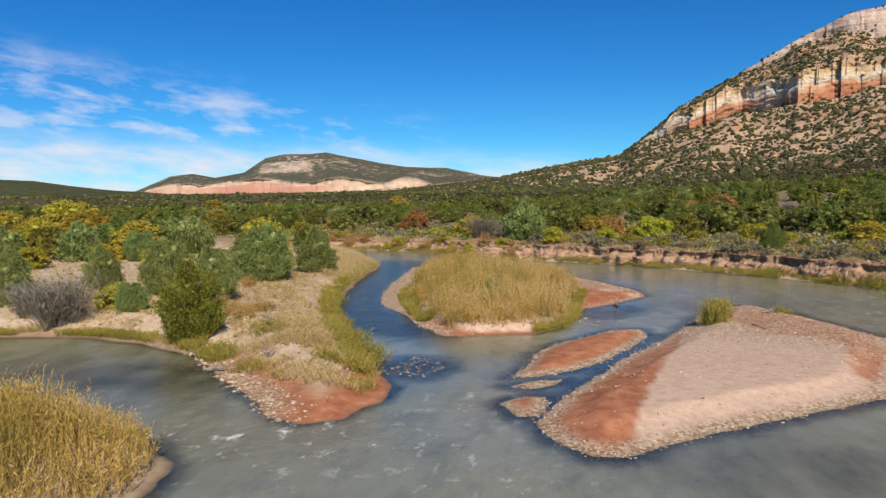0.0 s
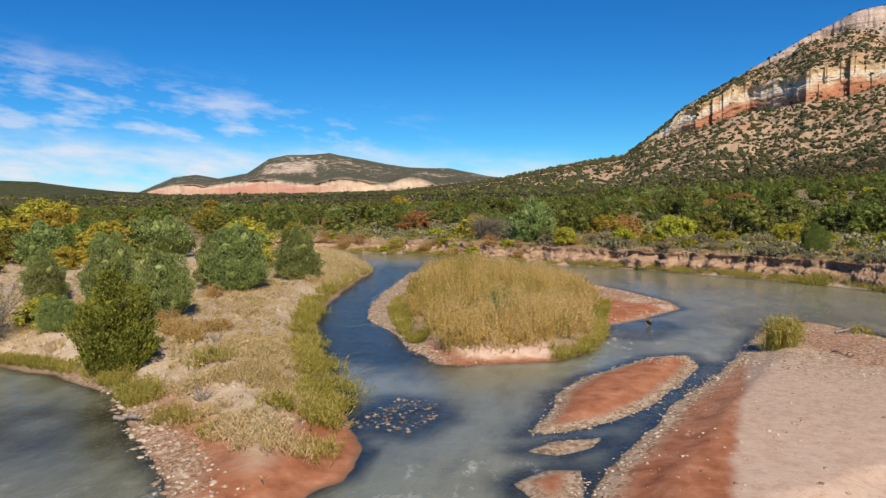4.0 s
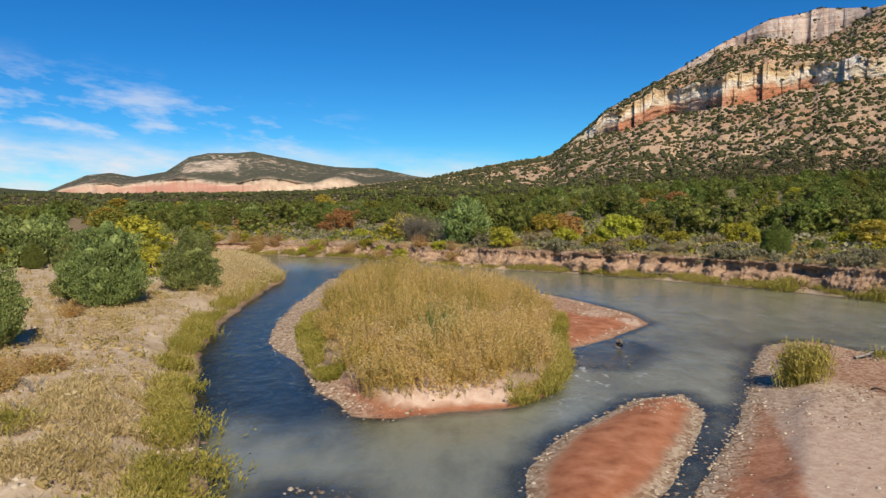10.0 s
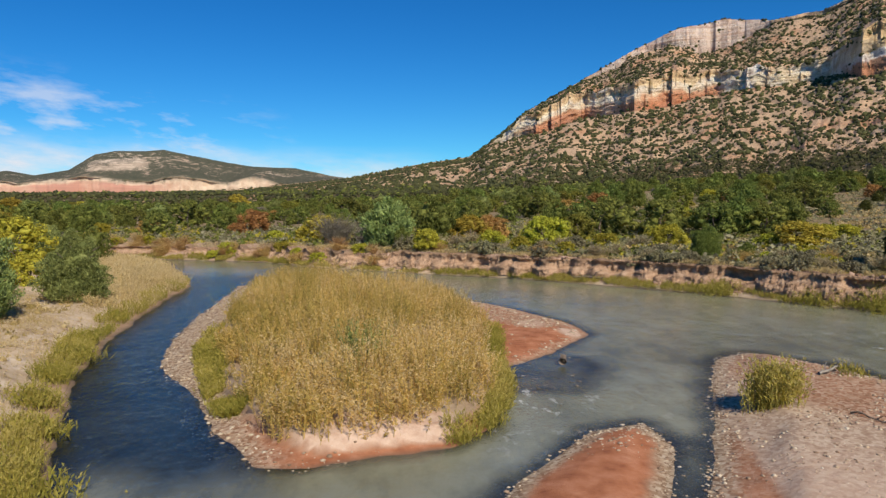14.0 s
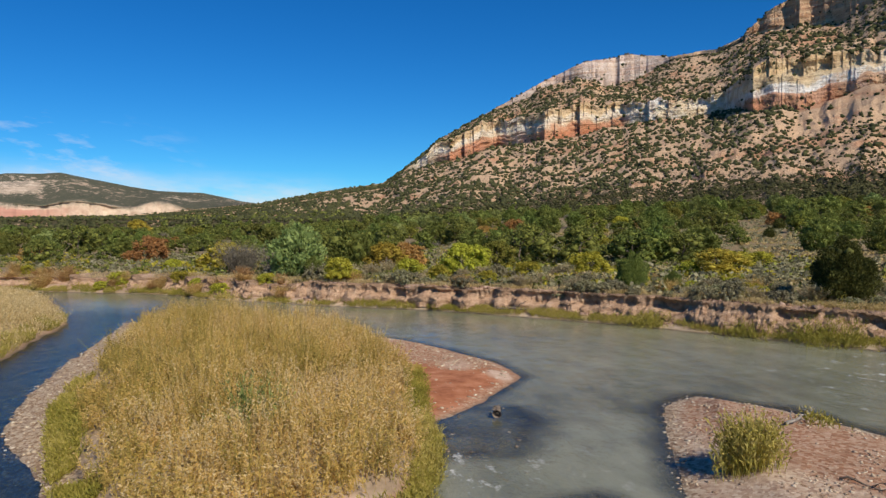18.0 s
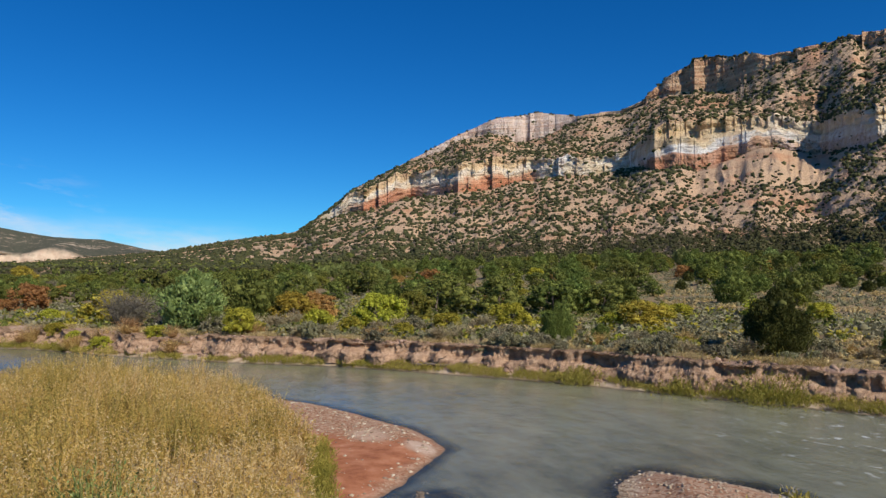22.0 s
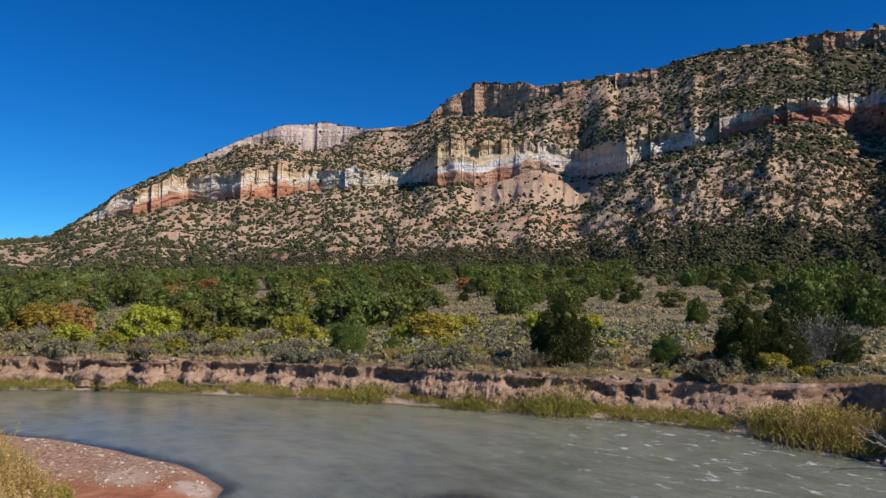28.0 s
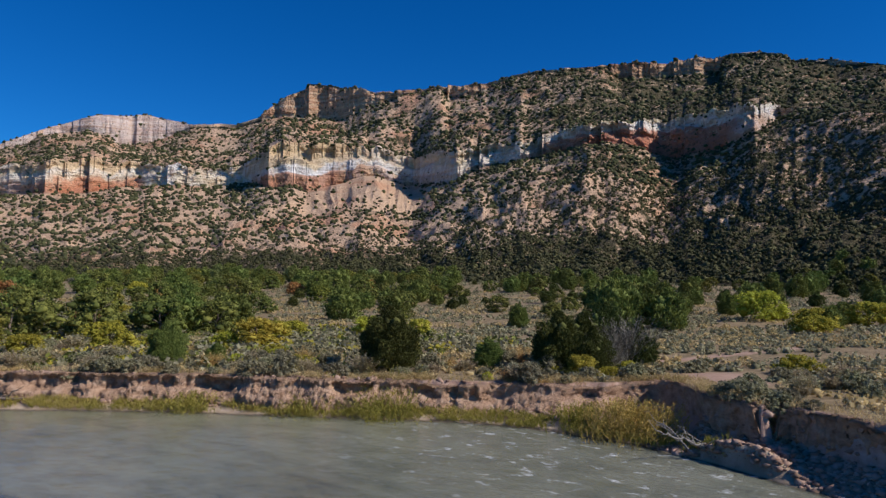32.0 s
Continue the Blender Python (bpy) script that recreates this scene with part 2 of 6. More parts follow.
SAND_BAR = [(1.3, 32.7), (2.7, 37.4), (6.3, 45.3), (9, 50.5), (11.9, 56.3), (14.5, 62), (17, 66.8), (19.5, 68.2), (22, 65), (23, 61), (24.9, 53.6), (23, 47),
            (17.9, 38.1), (12.4, 34.5), (8.2, 31.8), (4.6, 28.9), (3.4, 28.9), (2.1, 30.2)]
RIFFLE = [(-7.5, 41.5), (-6.3, 45.5), (-4.6, 45.2), (-4.2, 42.6), (-5.2, 40.6)]
SHOAL = [(5.0, 62), (6.5, 67.2), (9.0, 67.8), (9.2, 65.4), (7.2, 61.5)]

TRACK = [(120, 62), (92, 66), (70, 73), (60, 82), (50, 96), (40, 114), (30, 128), (8, 150)]


def inside_by(poly, x, y):
    """The signed distance to a closed outline: positive within it."""
    p = np.array(poly, float)
    q = np.roll(p, -1, 0)
    best = np.full(x.shape, 1e18)
    odd = np.zeros(x.shape, bool)
    for (ax, ay), (bx, by) in zip(p, q):
        dx, dy = bx - ax, by - ay
        t = np.clip(((x - ax) * dx + (y - ay) * dy) / (dx * dx + dy * dy), 0, 1)
        best = np.minimum(best, (x - ax - t * dx) ** 2 + (y - ay - t * dy) ** 2)
        if ay != by:
            odd ^= ((ay > y) != (by > y)) & (x < ax + (y - ay) / (by - ay) * dx)
    return np.where(odd, 1.0, -1.0) * np.sqrt(best)


# the mountain, by bearing from a point over the river: degrees clockwise from +y, elevations in degrees
OX, OY, OZ = 0.5, 43.0, 8.7
AZ = [-40, -20, -12, -3, 2, 6.6, 8.3, 11, 14.5, 19.3, 22.7, 26, 29.3, 32.5, 34.2, 36, 38, 40.3, 42.5, 45, 47.2, 49.3, 52, 56.5, 60, 63, 67, 70, 73, 74.4, 75.2, 78, 81, 92, 110]
EL_BASE = [0.6, 0.7, 0.8, 1.6, 2.4, 3.1, 4.5, 5.2, 6.0, 7.0, 7.4, 7.9, 8.0, 8.7, 8.5, 8.2, 8.2, 8.8, 9.4, 9.0, 8.7, 9.2, 10.3, 11.2, 11.9, 11.9, 10.9, 11.5, 12.6, 13.4, 13.6, 13.3, 12.8, 11, 9]
EL_TOP = [0.65, 0.8, 0.9, 1.65, 2.45, 3.15, 4.6, 6.6, 8.5, 9.3, 10.0, 9.7, 9.6, 9.9, 10.7, 12.4, 12.4, 12.4, 12.1, 11.6, 11.4, 12.0, 12.0, 12.5, 13.6, 14.1, 14.1, 14.5, 14.7, 14.3, 13.9, 13.4, 12.9, 11.1, 9.1]
EL_UBASE = [0.7, 0.85, 1.0, 1.9, 2.85, 3.5, 4.65, 6.75, 8.7, 10.6, 10.6, 11.0, 12.5, 12.7, 13.4, 13.9, 13.9, 13.8, 14.4, 15.0, 15.3, 15.7, 16.2, 16.8, 16.9, 16.9, 16.9, 16.95, 17.0, 17.0, 17.0, 16.5, 15.8, 13.5, 11]
EL_SKY = [0.75, 0.9, 1.1, 2.0, 2.95, 3.6, 4.7, 6.8, 8.8, 11.3, 12.75, 13.15, 12.7, 13.0, 13.7, 15.3, 16.5, 16.6, 16.3, 16.15, 16.4, 16.75, 16.95, 17.8, 18.0, 18.05, 18.05, 18.05, 17.9, 17.8, 17.15, 16.9, 15.95, 13.6, 11.1]
R_AZ = [-40, -10, 2, 8, 12, 19, 27, 35, 46, 50, 58, 67, 73, 78, 86, 110]
R_TOE = [900, 700, 560, 500, 470, 430, 390, 350, 312, 300, 280, 272, 262, 248, 225, 190]
R_UP = [2000, 1800, 1550, 1450, 1430, 1400, 1370, 1270, 1130, 1080, 1010, 975, 945, 860, 700, 560]
B_AZ = [-40, -10, 2, 8, 11, 12, 15.8, 19.3, 19.6, 25.6, 27, 33, 34.2, 35, 46.4, 49.4, 50, 53, 55, 57, 60.5, 63, 66.5, 67.5, 71.8, 72.6, 74.2, 76, 80, 88, 110]
R_BASE = [1500, 1350, 1290, 1240, 1200, 1165, 1175, 1085, 1070, 1085, 1050, 1010, 950, 905, 895, 765, 752, 758, 722, 726, 682, 690, 684, 672, 612, 604, 645, 632, 545, 450, 380]


def height_near(x, y):
    """The ground's height round the river, and the masks that its material reads."""
    wob = 0.9 * fbm(x / 5.0, y / 5.0, 3, 1) + 0.5 * fbm(x / 1.1, y / 1.1, 2, 2)
    h = -0.75 + 0.3 * fbm(x / 9, y / 9, 3, 4)
    lay = {k: np.zeros(x.shape) for k in ("mud", "gravel", "grass", "pale", "sage", "face", "track")}

    def shore(d, slope, top, reach=0.16):
        return np.where(d < 0, np.maximum(reach * d, -0.9), np.minimum(slope * d, top))

    d = inside_by(LEFT_BANK, x, y) + wob
    tipness = smooth(47, 36, y) * smooth(-24, -14, x)
    hl = np.where(d < 0, np.maximum(0.22 * d, -0.9), np.minimum(0.16 * d + 0.22 * np.maximum(d - 1.2, 0) * (1 - 0.6 * tipness), 1.25 + 0.006 * np.minimum(d, 120)))
    hl = hl + np.where(d > 0, 0.25 * fbm(x / 3.5, y / 3.5, 4, 6) * smooth(0.5, 4, d), 0)
    h = np.maximum(h, hl)
    on = smooth(-0.1, 0.25, d)
    lay["grass"] = np.maximum(lay["grass"], on * smooth(0.6, 2.0, d))
    lay["mud"] = np.maximum(lay["mud"], on * smooth(-0.2, 0.5, tipness - 0.12 * np.maximum(d - 1.2, 0)) * (1 - smooth(1.6, 3.4, d)))
    lay["gravel"] = np.maximum(lay["gravel"], on * (1 - smooth(0.4, 2.2, d)) * smooth(-9, -12, x) * smooth(52, 46, y))

    d = inside_by(NEAR_BANK, x, y) + wob
    h = np.maximum(h, shore(d, 0.22, 1.4))
    lay["grass"] = np.maximum(lay["grass"], smooth(0.3, 1.2, d))

    di = inside_by(ISLAND, x, y) + 0.7 * wob
    dc = inside_by(ISLAND_CORE, x, y) + 0.6 * wob
    hi = shore(di, 0.14, 0.3, 0.2) + 0.4 * smooth(-0.1, 0.3, dc)
    h = np.maximum(h, hi)
    lay["gravel"] = np.maximum(lay["gravel"], smooth(-0.9, -0.1, di) * (1 - smooth(-0.6, 0.3, dc)) * smooth(-3.5, -6.5, x))
    east = smooth(3, 6, x) * smooth(-0.2, 0.4, di)
    lay["mud"] = np.maximum(lay["mud"], np.maximum(east, smooth(-0.1, 0.2, di) * smooth(60, 56, y) * (1 - smooth(-0.1, 0.3, dc))))
    lay["gravel"] = np.maximum(lay["gravel"], east * np.maximum(0.7 * smooth(77, 79.5, y + 0.35 * (x - 8) + 2.5 * fbm(x / 1.5, y / 1.5, 3, 9)), smooth(1.0, 0.3, di + 0.5 * wob) * 0.6))
    sandy = np.maximum(smooth(1.1, 0.7, np.hypot((x - 10.9) / 0.9, (y - 75.2) / 1.7) + 0.35 * wob), 0.8 * smooth(1.2, 0.6, np.hypot((x - 8.9) / 1.3, (y - 78) / 1.9) + 0.4 * wob))
    lay["mud"] = lay["mud"] * (1 - sandy * east)
    lay["gravel"] = lay["gravel"] * (1 - 0.8 * sandy * east)
    lay["pale"] = np.maximum(lay["pale"], sandy * east)
    strip = smooth(-0.25, 0.0, dc) * smooth(57, 56.2, y) * smooth(-5.0, -4.0, x) * smooth(1.8, 1.0, x)
    lay["pale"] = np.maximum(lay["pale"], strip)
    lay["mud"] = lay["mud"] * (1 - strip)
    lay["grass"] = np.maximum(lay["grass"], smooth(0.8, 2.0, dc) * smooth(54.5, 56.5, y))

    for poly, top in ((RED_BAR, 0.32), (MUD_A, 0.12), (MUD_B, 0.14)):
        d = inside_by(poly, x, y) + 0.35 * wob
        h = np.maximum(h, shore(d, 0.22, top, 0.14))
        lay["mud"] = np.maximum(lay["mud"], smooth(0.15, 0.9, d + 0.5 * fbm(x / 0.8, y / 0.8, 2, 12)))
        lay["gravel"] = np.maximum(lay["gravel"], smooth(-1.5, -0.1, d) * (1 - smooth(0.3, 0.8, d)))

    d = inside_by(SAND_BAR, x, y) + 0.5 * wob
    h = np.maximum(h, shore(d, 0.2, 0.52, 0.13) + 0.12 * smooth(2.0, 2.6, d + wob))
    west = smooth(0.12, -0.12, x - np.interp(y, [29, 32.6, 37.3, 52.7, 57], [4.9, 5.6, 6.8, 11.4, 12.0]) + 0.6 * wob) * smooth(0.2, 0.6, d) * smooth(60, 55, y)
    eastm = smooth(-0.3, 0.5, x - np.interp(y, [36, 41.6, 47, 50.5, 51.5, 56, 70], [19.5, 17.8, 20, 19.6, 16.6, 16.0, 14]) + 1.6 * fbm(x / 1.6, y / 1.6, 3, 14)) * smooth(0.3, 1, d)
    lay["pale"] = np.maximum(lay["pale"], smooth(0.1, 0.6, d))
    lay["mud"] = np.maximum(lay["mud"], np.maximum(west, eastm))
    lay["gravel"] = np.maximum(lay["gravel"], np.maximum(smooth(-1.5, -0.1, d) * (1 - smooth(0.5, 1.4, d)), 0.75 * smooth(0.2, 0.5, d) * (0.35 * smooth(38, 44, y) + 0.65 * smooth(46, 55, y + 0.5 * (x - 12)))))

    for poly, top in ((RIFFLE, -0.03), (SHOAL, -0.06)):
        d = inside_by(poly, x, y) + wob
        h = np.maximum(h, shore(d, 0.1, top, 0.1))
        lay["gravel"] = np.maximum(lay["gravel"], smooth(-1.2, 0.2, d))

    d = inside_by(RIGHT_BANK, x, y) + 0.6 * wob
    run = (x - y) * 0.7
    brink = 2.9 + 1.8 * fbm(x / 7, y / 7, 3, 21) + 2.2 * (ridged(run / 3.6, 0 * run, 2, 22) - 0.6) + 1.2 * fbm(run / 0.8, 0 * run, 2, 23)
    brink = brink + np.interp(y, [-50, 50, 56, 60, 63, 66, 70, 74, 79], [-0.8, -0.3, 0.1, 0.3, 4.0, 6.5, 2.6, 1.2, 0.0])
    hr = shore(d, 0.3, 0.55, 0.3) + 0.5 * smooth(brink - 1.6, brink, d) + (1.35 + 0.6 * smooth(75, 60, y)) * smooth(brink, brink + 0.3, d)
    rise = np.hypot(x - OX, y - OY) - np.interp(np.degrees(np.arctan2(x - OX, y - OY)), [-60, -20, 0, 20, 45, 70, 90], [130, 112, 88, 68, 58, 50, 48])
    climb = 0.22 + 0.78 * smooth(-12, 35, np.degrees(np.arctan2(x - OX, y - OY)))
    up = np.clip(rise, 0, 235)
    hr = hr + np.where(d > 3, climb * (up * 0.012 + 0.00018 * up ** 2), 0) + 0.3 * fbm(x / 6, y / 6, 3, 25) * smooth(3, 8, d)
    along, aside = 0.41 * (x - 40.3) + 0.91 * (y - 56.8), 0.91 * (x - 40.3) - 0.41 * (y - 56.8)
    bulk = np.hypot(aside / 1.9, along / 4.6)
    heap = 1.25 * smooth(1.0, 0.2, bulk) + 0.5 * fbm(x / 0.9, y / 0.9, 3, 29) * smooth(1.1, 0.6, bulk)
    hr = np.where(d > -0.5, np.maximum(hr, heap * smooth(-0.5, 0.4, d)), hr)
    h = np.maximum(h, hr)
    on = smooth(0.0, 0.3, d)
    lay["face"] = on * (1 - smooth(brink + 0.6, brink + 1.4, d)) * smooth(0.6, 1.4, d)
    lay["sage"] = smooth(brink + 0.5, brink + 1.6, d)
    lay["grass"] = np.maximum(lay["grass"], on * (1 - smooth(0.8, 1.8, d)))
    bare = smooth(1.15, 0.8, np.hypot((x - 51.5) / 6.8, (y - 63.5) / 4.6) + 0.5 * fbm(x / 4, y / 4, 3, 27))
    track = np.full(x.shape, 99.0)
    for (ax, ay), (bx, by) in zip(TRACK[:-1], TRACK[1:]):
        t = np.clip(((x - ax) * (bx - ax) + (y - ay) * (by - ay)) / ((bx - ax) ** 2 + (by - ay) ** 2), 0, 1)
        track = np.minimum(track, np.hypot(x - ax - t * (bx - ax), y - ay - t * (by - ay)))
    lay["track"] = np.maximum(bare, smooth(1.7, 1.0, track + 0.8 * fbm(x / 2, y / 2, 2, 28)))
    return h, lay


def upper_gap(az):
    """Where scrub slopes break the upper cliff, 0 to 0.9."""
    s = np.radians(az) * 900
    return 0.9 * smooth(0.42, 0.6, vnoise(s / 55, 0 * s, 36) + 0.12 * fbm(s / 15, 0 * s, 2, 37)) * smooth(40, 48, az) + 0.5 * smooth(0.45, 0.6, vnoise(s / 45, 0 * s, 38)) * smooth(28, 24, az)


def buttress(s, wl, seed):
    """Blocks that start with a sudden wall facing west and fall back slowly, 0 to 1 of their depth."""
    ph = s / wl + 1.6 * fbm(s / (2.2 * wl), 0 * s, 3, seed)
    return ((ph % 1.0) - 0.5) * (0.35 + 1.1 * vnoise(np.floor(ph) * 3.7, 0 * s, seed + 1))


def mountain_profile(az):
    """The radius and height of the mountain's five lines at a bearing: toe, foot and top of the lower cliff, foot and top of the upper one."""
    s = np.radians(az) * 900
    rt, rb, ru = np.interp(az, R_AZ, R_TOE), np.interp(az, B_AZ, R_BASE), np.interp(az, R_AZ, R_UP)
    rb = rb + smooth(5, 12, az) * (14 * (ridged(s / 60, 0 * s, 2, 3) - 0.5))
    ru = ru + smooth(12, 20, az) * (40 * (ridged(s / 110, 0 * s + 7, 2, 5) - 0.5) + 14 * (ridged(s / 24, 0 * s + 3, 2, 9) - 0.5))
    eb, et, eu, es = (np.interp(az, AZ, e) for e in (EL_BASE, EL_TOP, EL_UBASE, EL_SKY))
    rough = smooth(6, 12, az)
    eb = eb + rough * 0.55 * fbm(s / 34, 0 * s, 3, 30) * (et - eb > 0.3)
    et = np.maximum(et + rough * (0.9 * fbm(s / 30, 0 * s, 2, 31) + 0.8 * fbm(s / 8, 0 * s, 3, 32)) * (et - eb > 0.3), eb + 0.1)
    es = es + (0.3 - 0.22 * smooth(33, 30, az)) * rough * fbm(s / 18, 0 * s, 3, 33)
    eu = eu + (es - eu) * upper_gap(az)
    zt, zb, zl, zu, zs = (OZ + np.tan(np.radians(e)) * r for e, r in ((0.75, rt), (eb, rb), (et, rb + 4), (eu, ru), (es, ru + 4)))
    return rt, rb, ru, zt, zb, zl, zu, zs


def mountain():
    az = np.r_[np.linspace(-64, 6, 210)[:-1], np.linspace(6, 78, 1150)[:-1], np.linspace(78, 110, 90)]
    rt, rb, ru, zt, zb, zl, zu, zs = mountain_profile(az)
    cl, cu = np.maximum(zl - zb, 0.5), np.maximum(zs - zu, 0.5)
    rows_r, rows_z, rows_k, rows_v, rows_g = [], [], [], [], []
    s = np.radians(az) * 900
    dome = smooth(33, 30, az)
    calm = smooth(35, 36.5, az) * smooth(47.5, 46.5, az)      # the smooth white band
    low = smooth(6, 12, az) * np.minimum(1, cl / 15)
    high = smooth(10, 18, az) * np.minimum(1, cu / 12)
    B1 = low * (14 * buttress(s, 74, 301) * (1 - 0.8 * calm) + 4 * buttress(s, 27, 303) * (1 - 0.7 * calm))
    B2 = low * (14 * buttress(s, 74, 301) * (1 - 0.8 * calm) + 7 * buttress(s, 33, 305) + 3 * buttress(s, 13, 307))
    U1 = high * (14 * buttress(s, 66, 311) + 5 * buttress(s, 27, 313) + 2 * buttress(s, 11, 315))

    def add(r, z, kind, v, dip=0.0):
        rows_g.append(dip + 0 * s), rows_r.append(r), rows_z.append(z), rows_k.append(np.full(len(az), kind)), rows_v.append(np.full(len(az), v))

    for t in np.linspace(-0.08, 1, 110)[:-1]:
        r = rt + (rb - rt) * t
        z = zt + (zb - zt) * np.sign(t) * np.abs(t) ** 1.35 - 25 * (t < 0) * -t * 8
        warp = s + 70 * fbm(s / 160, r / 110, 3, 10)
        gul = (34 * (ridged(warp / 150 - 0.6 * t, 0 * s + t * 0.8, 2, 11) - 0.55) + 16 * (ridged(warp / 52 + t * 0.7, r / 160, 3, 12) - 0.55)) * max(0, t) ** 0.7 * (1 - max(0, t)) ** 0.35
        z = z + smooth(-5, 10, az) * gul + (9 * fbm(s / 24, r / 24, 4, 15) + 4 * (ridged(warp / 17, r / 60, 2, 16) - 0.5)) * min(1, max(0, t) * 4) * (1 - max(0, t) ** 6)
        badland = smooth(36, 39, az) * smooth(49, 46.5, az) * smooth(0.62, 0.78, t)
        z = z + 9 * (ridged(s / 11 + 0.4 * fbm(s / 9, r / 30, 2, 13), r / 240, 2, 14) - 0.6) * badland * (1 - max(0, t) ** 8)
        add(r + B1 * max(0, t) ** 14, z, 0.0, t, gul)
    for t in np.linspace(0, 1, 26):
        tier = smooth(-0.04, 0.04, t - 0.52 - 0.14 * calm - 0.28 * (1 - 0.7 * calm) * fbm(s / 26, 0 * s, 2, 46))
        face = (15.0 * fbm(s / 21 + 0.5 * t, 0 * s + t * 2.2, 5, 43) + 7.0 * (np.floor(4 * vnoise(s / 24, 0 * s + t * 3.5, 42)) / 4 - 0.4)) * low * (1 - 0.55 * calm * smooth(0.25, 0.35, t) * smooth(0.7, 0.6, t))
        cap = -5.0 * low * smooth(0.80, 0.88, t) * smooth(0.4, 0.6, vnoise(s / 20, 0 * s, 49))
        flute = B1 * (1 - tier) + B2 * tier + face + cap
        step = 0.62 + 0.4 * fbm(s / 40, 0 * s, 2, 44)
        ledge = 0.08 * cl * t + cl * (0.14 * smooth(step - 0.05, step + 0.05, t) + 0.05 * smooth(0.3, 0.36, t + 0.2 * fbm(s / 25, 0 * s, 2, 45)))
        tread = t + 0.16 * fbm(s / 38, 0 * s, 3, 50)
        ledge = ledge + 0.26 * cl * (np.floor(6 * tread) + smooth(0.7, 1.0, 6 * tread % 1.0)) / 6 * (1 - 0.7 * calm * smooth(0.7, 0.6, t))
        add(rb + ledge + flute, zb + cl * t, 1.0, t)
    off = 0.53 * cl
    for t in np.linspace(0, 1, 56)[1:-1]:
        r = rb + off + (ru - rb - off) * t
        z = zl + (zu - zl) * (0.75 * t + 0.25 * t * t)
        r = r + B2 * (1 - t) ** 8 + U1 * t ** 12
        z = z + smooth(5, 15, az) * (18 * (ridged((s + 50 * fbm(s / 120, r / 90, 2, 18)) / 70, r / 150, 3, 17) - 0.55) + 9 * fbm(s / 24, r / 24, 4, 19)) * min(1, 6 * t, 5 * (1 - t))
        add(r, z, 2.0, t)
    for t in np.linspace(0, 1, 18):
        flute = 0.2 * cu * np.floor(4 * (t + 0.2 * fbm(s / 30, 0 * s, 2, 51))) / 4 + U1 + (9.0 * fbm(s / 16, 0 * s + t * 3, 5, 48) + 5.0 * (np.floor(3 * vnoise(s / 13, 0 * s + t * 3, 47)) / 3 - 0.4)) * high
        add(ru + (0.16 + 0.5 * dome * t ** 2) * cu * t + flute * (1 - 0.6 * dome), zu + cu * t * (1 + 0.12 * dome * t ** 2), 3.0, t)
    for t, drop in ((8, 0.5), (30, 3), (120, 12), (500, 60)):
        add(ru + (0.16 + 0.5 * dome) * cu + t + U1 * (1 - 0.6 * dome), zs + 0.12 * dome * cu - drop, 2.0, 1.0)
    r, z = np.array(rows_r), np.array(rows_z)
    a = np.radians(az)[None]
    verts = np.stack([OX + r * np.sin(a), OY + r * np.cos(a), z], -1)
    return verts, np.array(rows_k), np.array(rows_v), np.array(rows_g), az


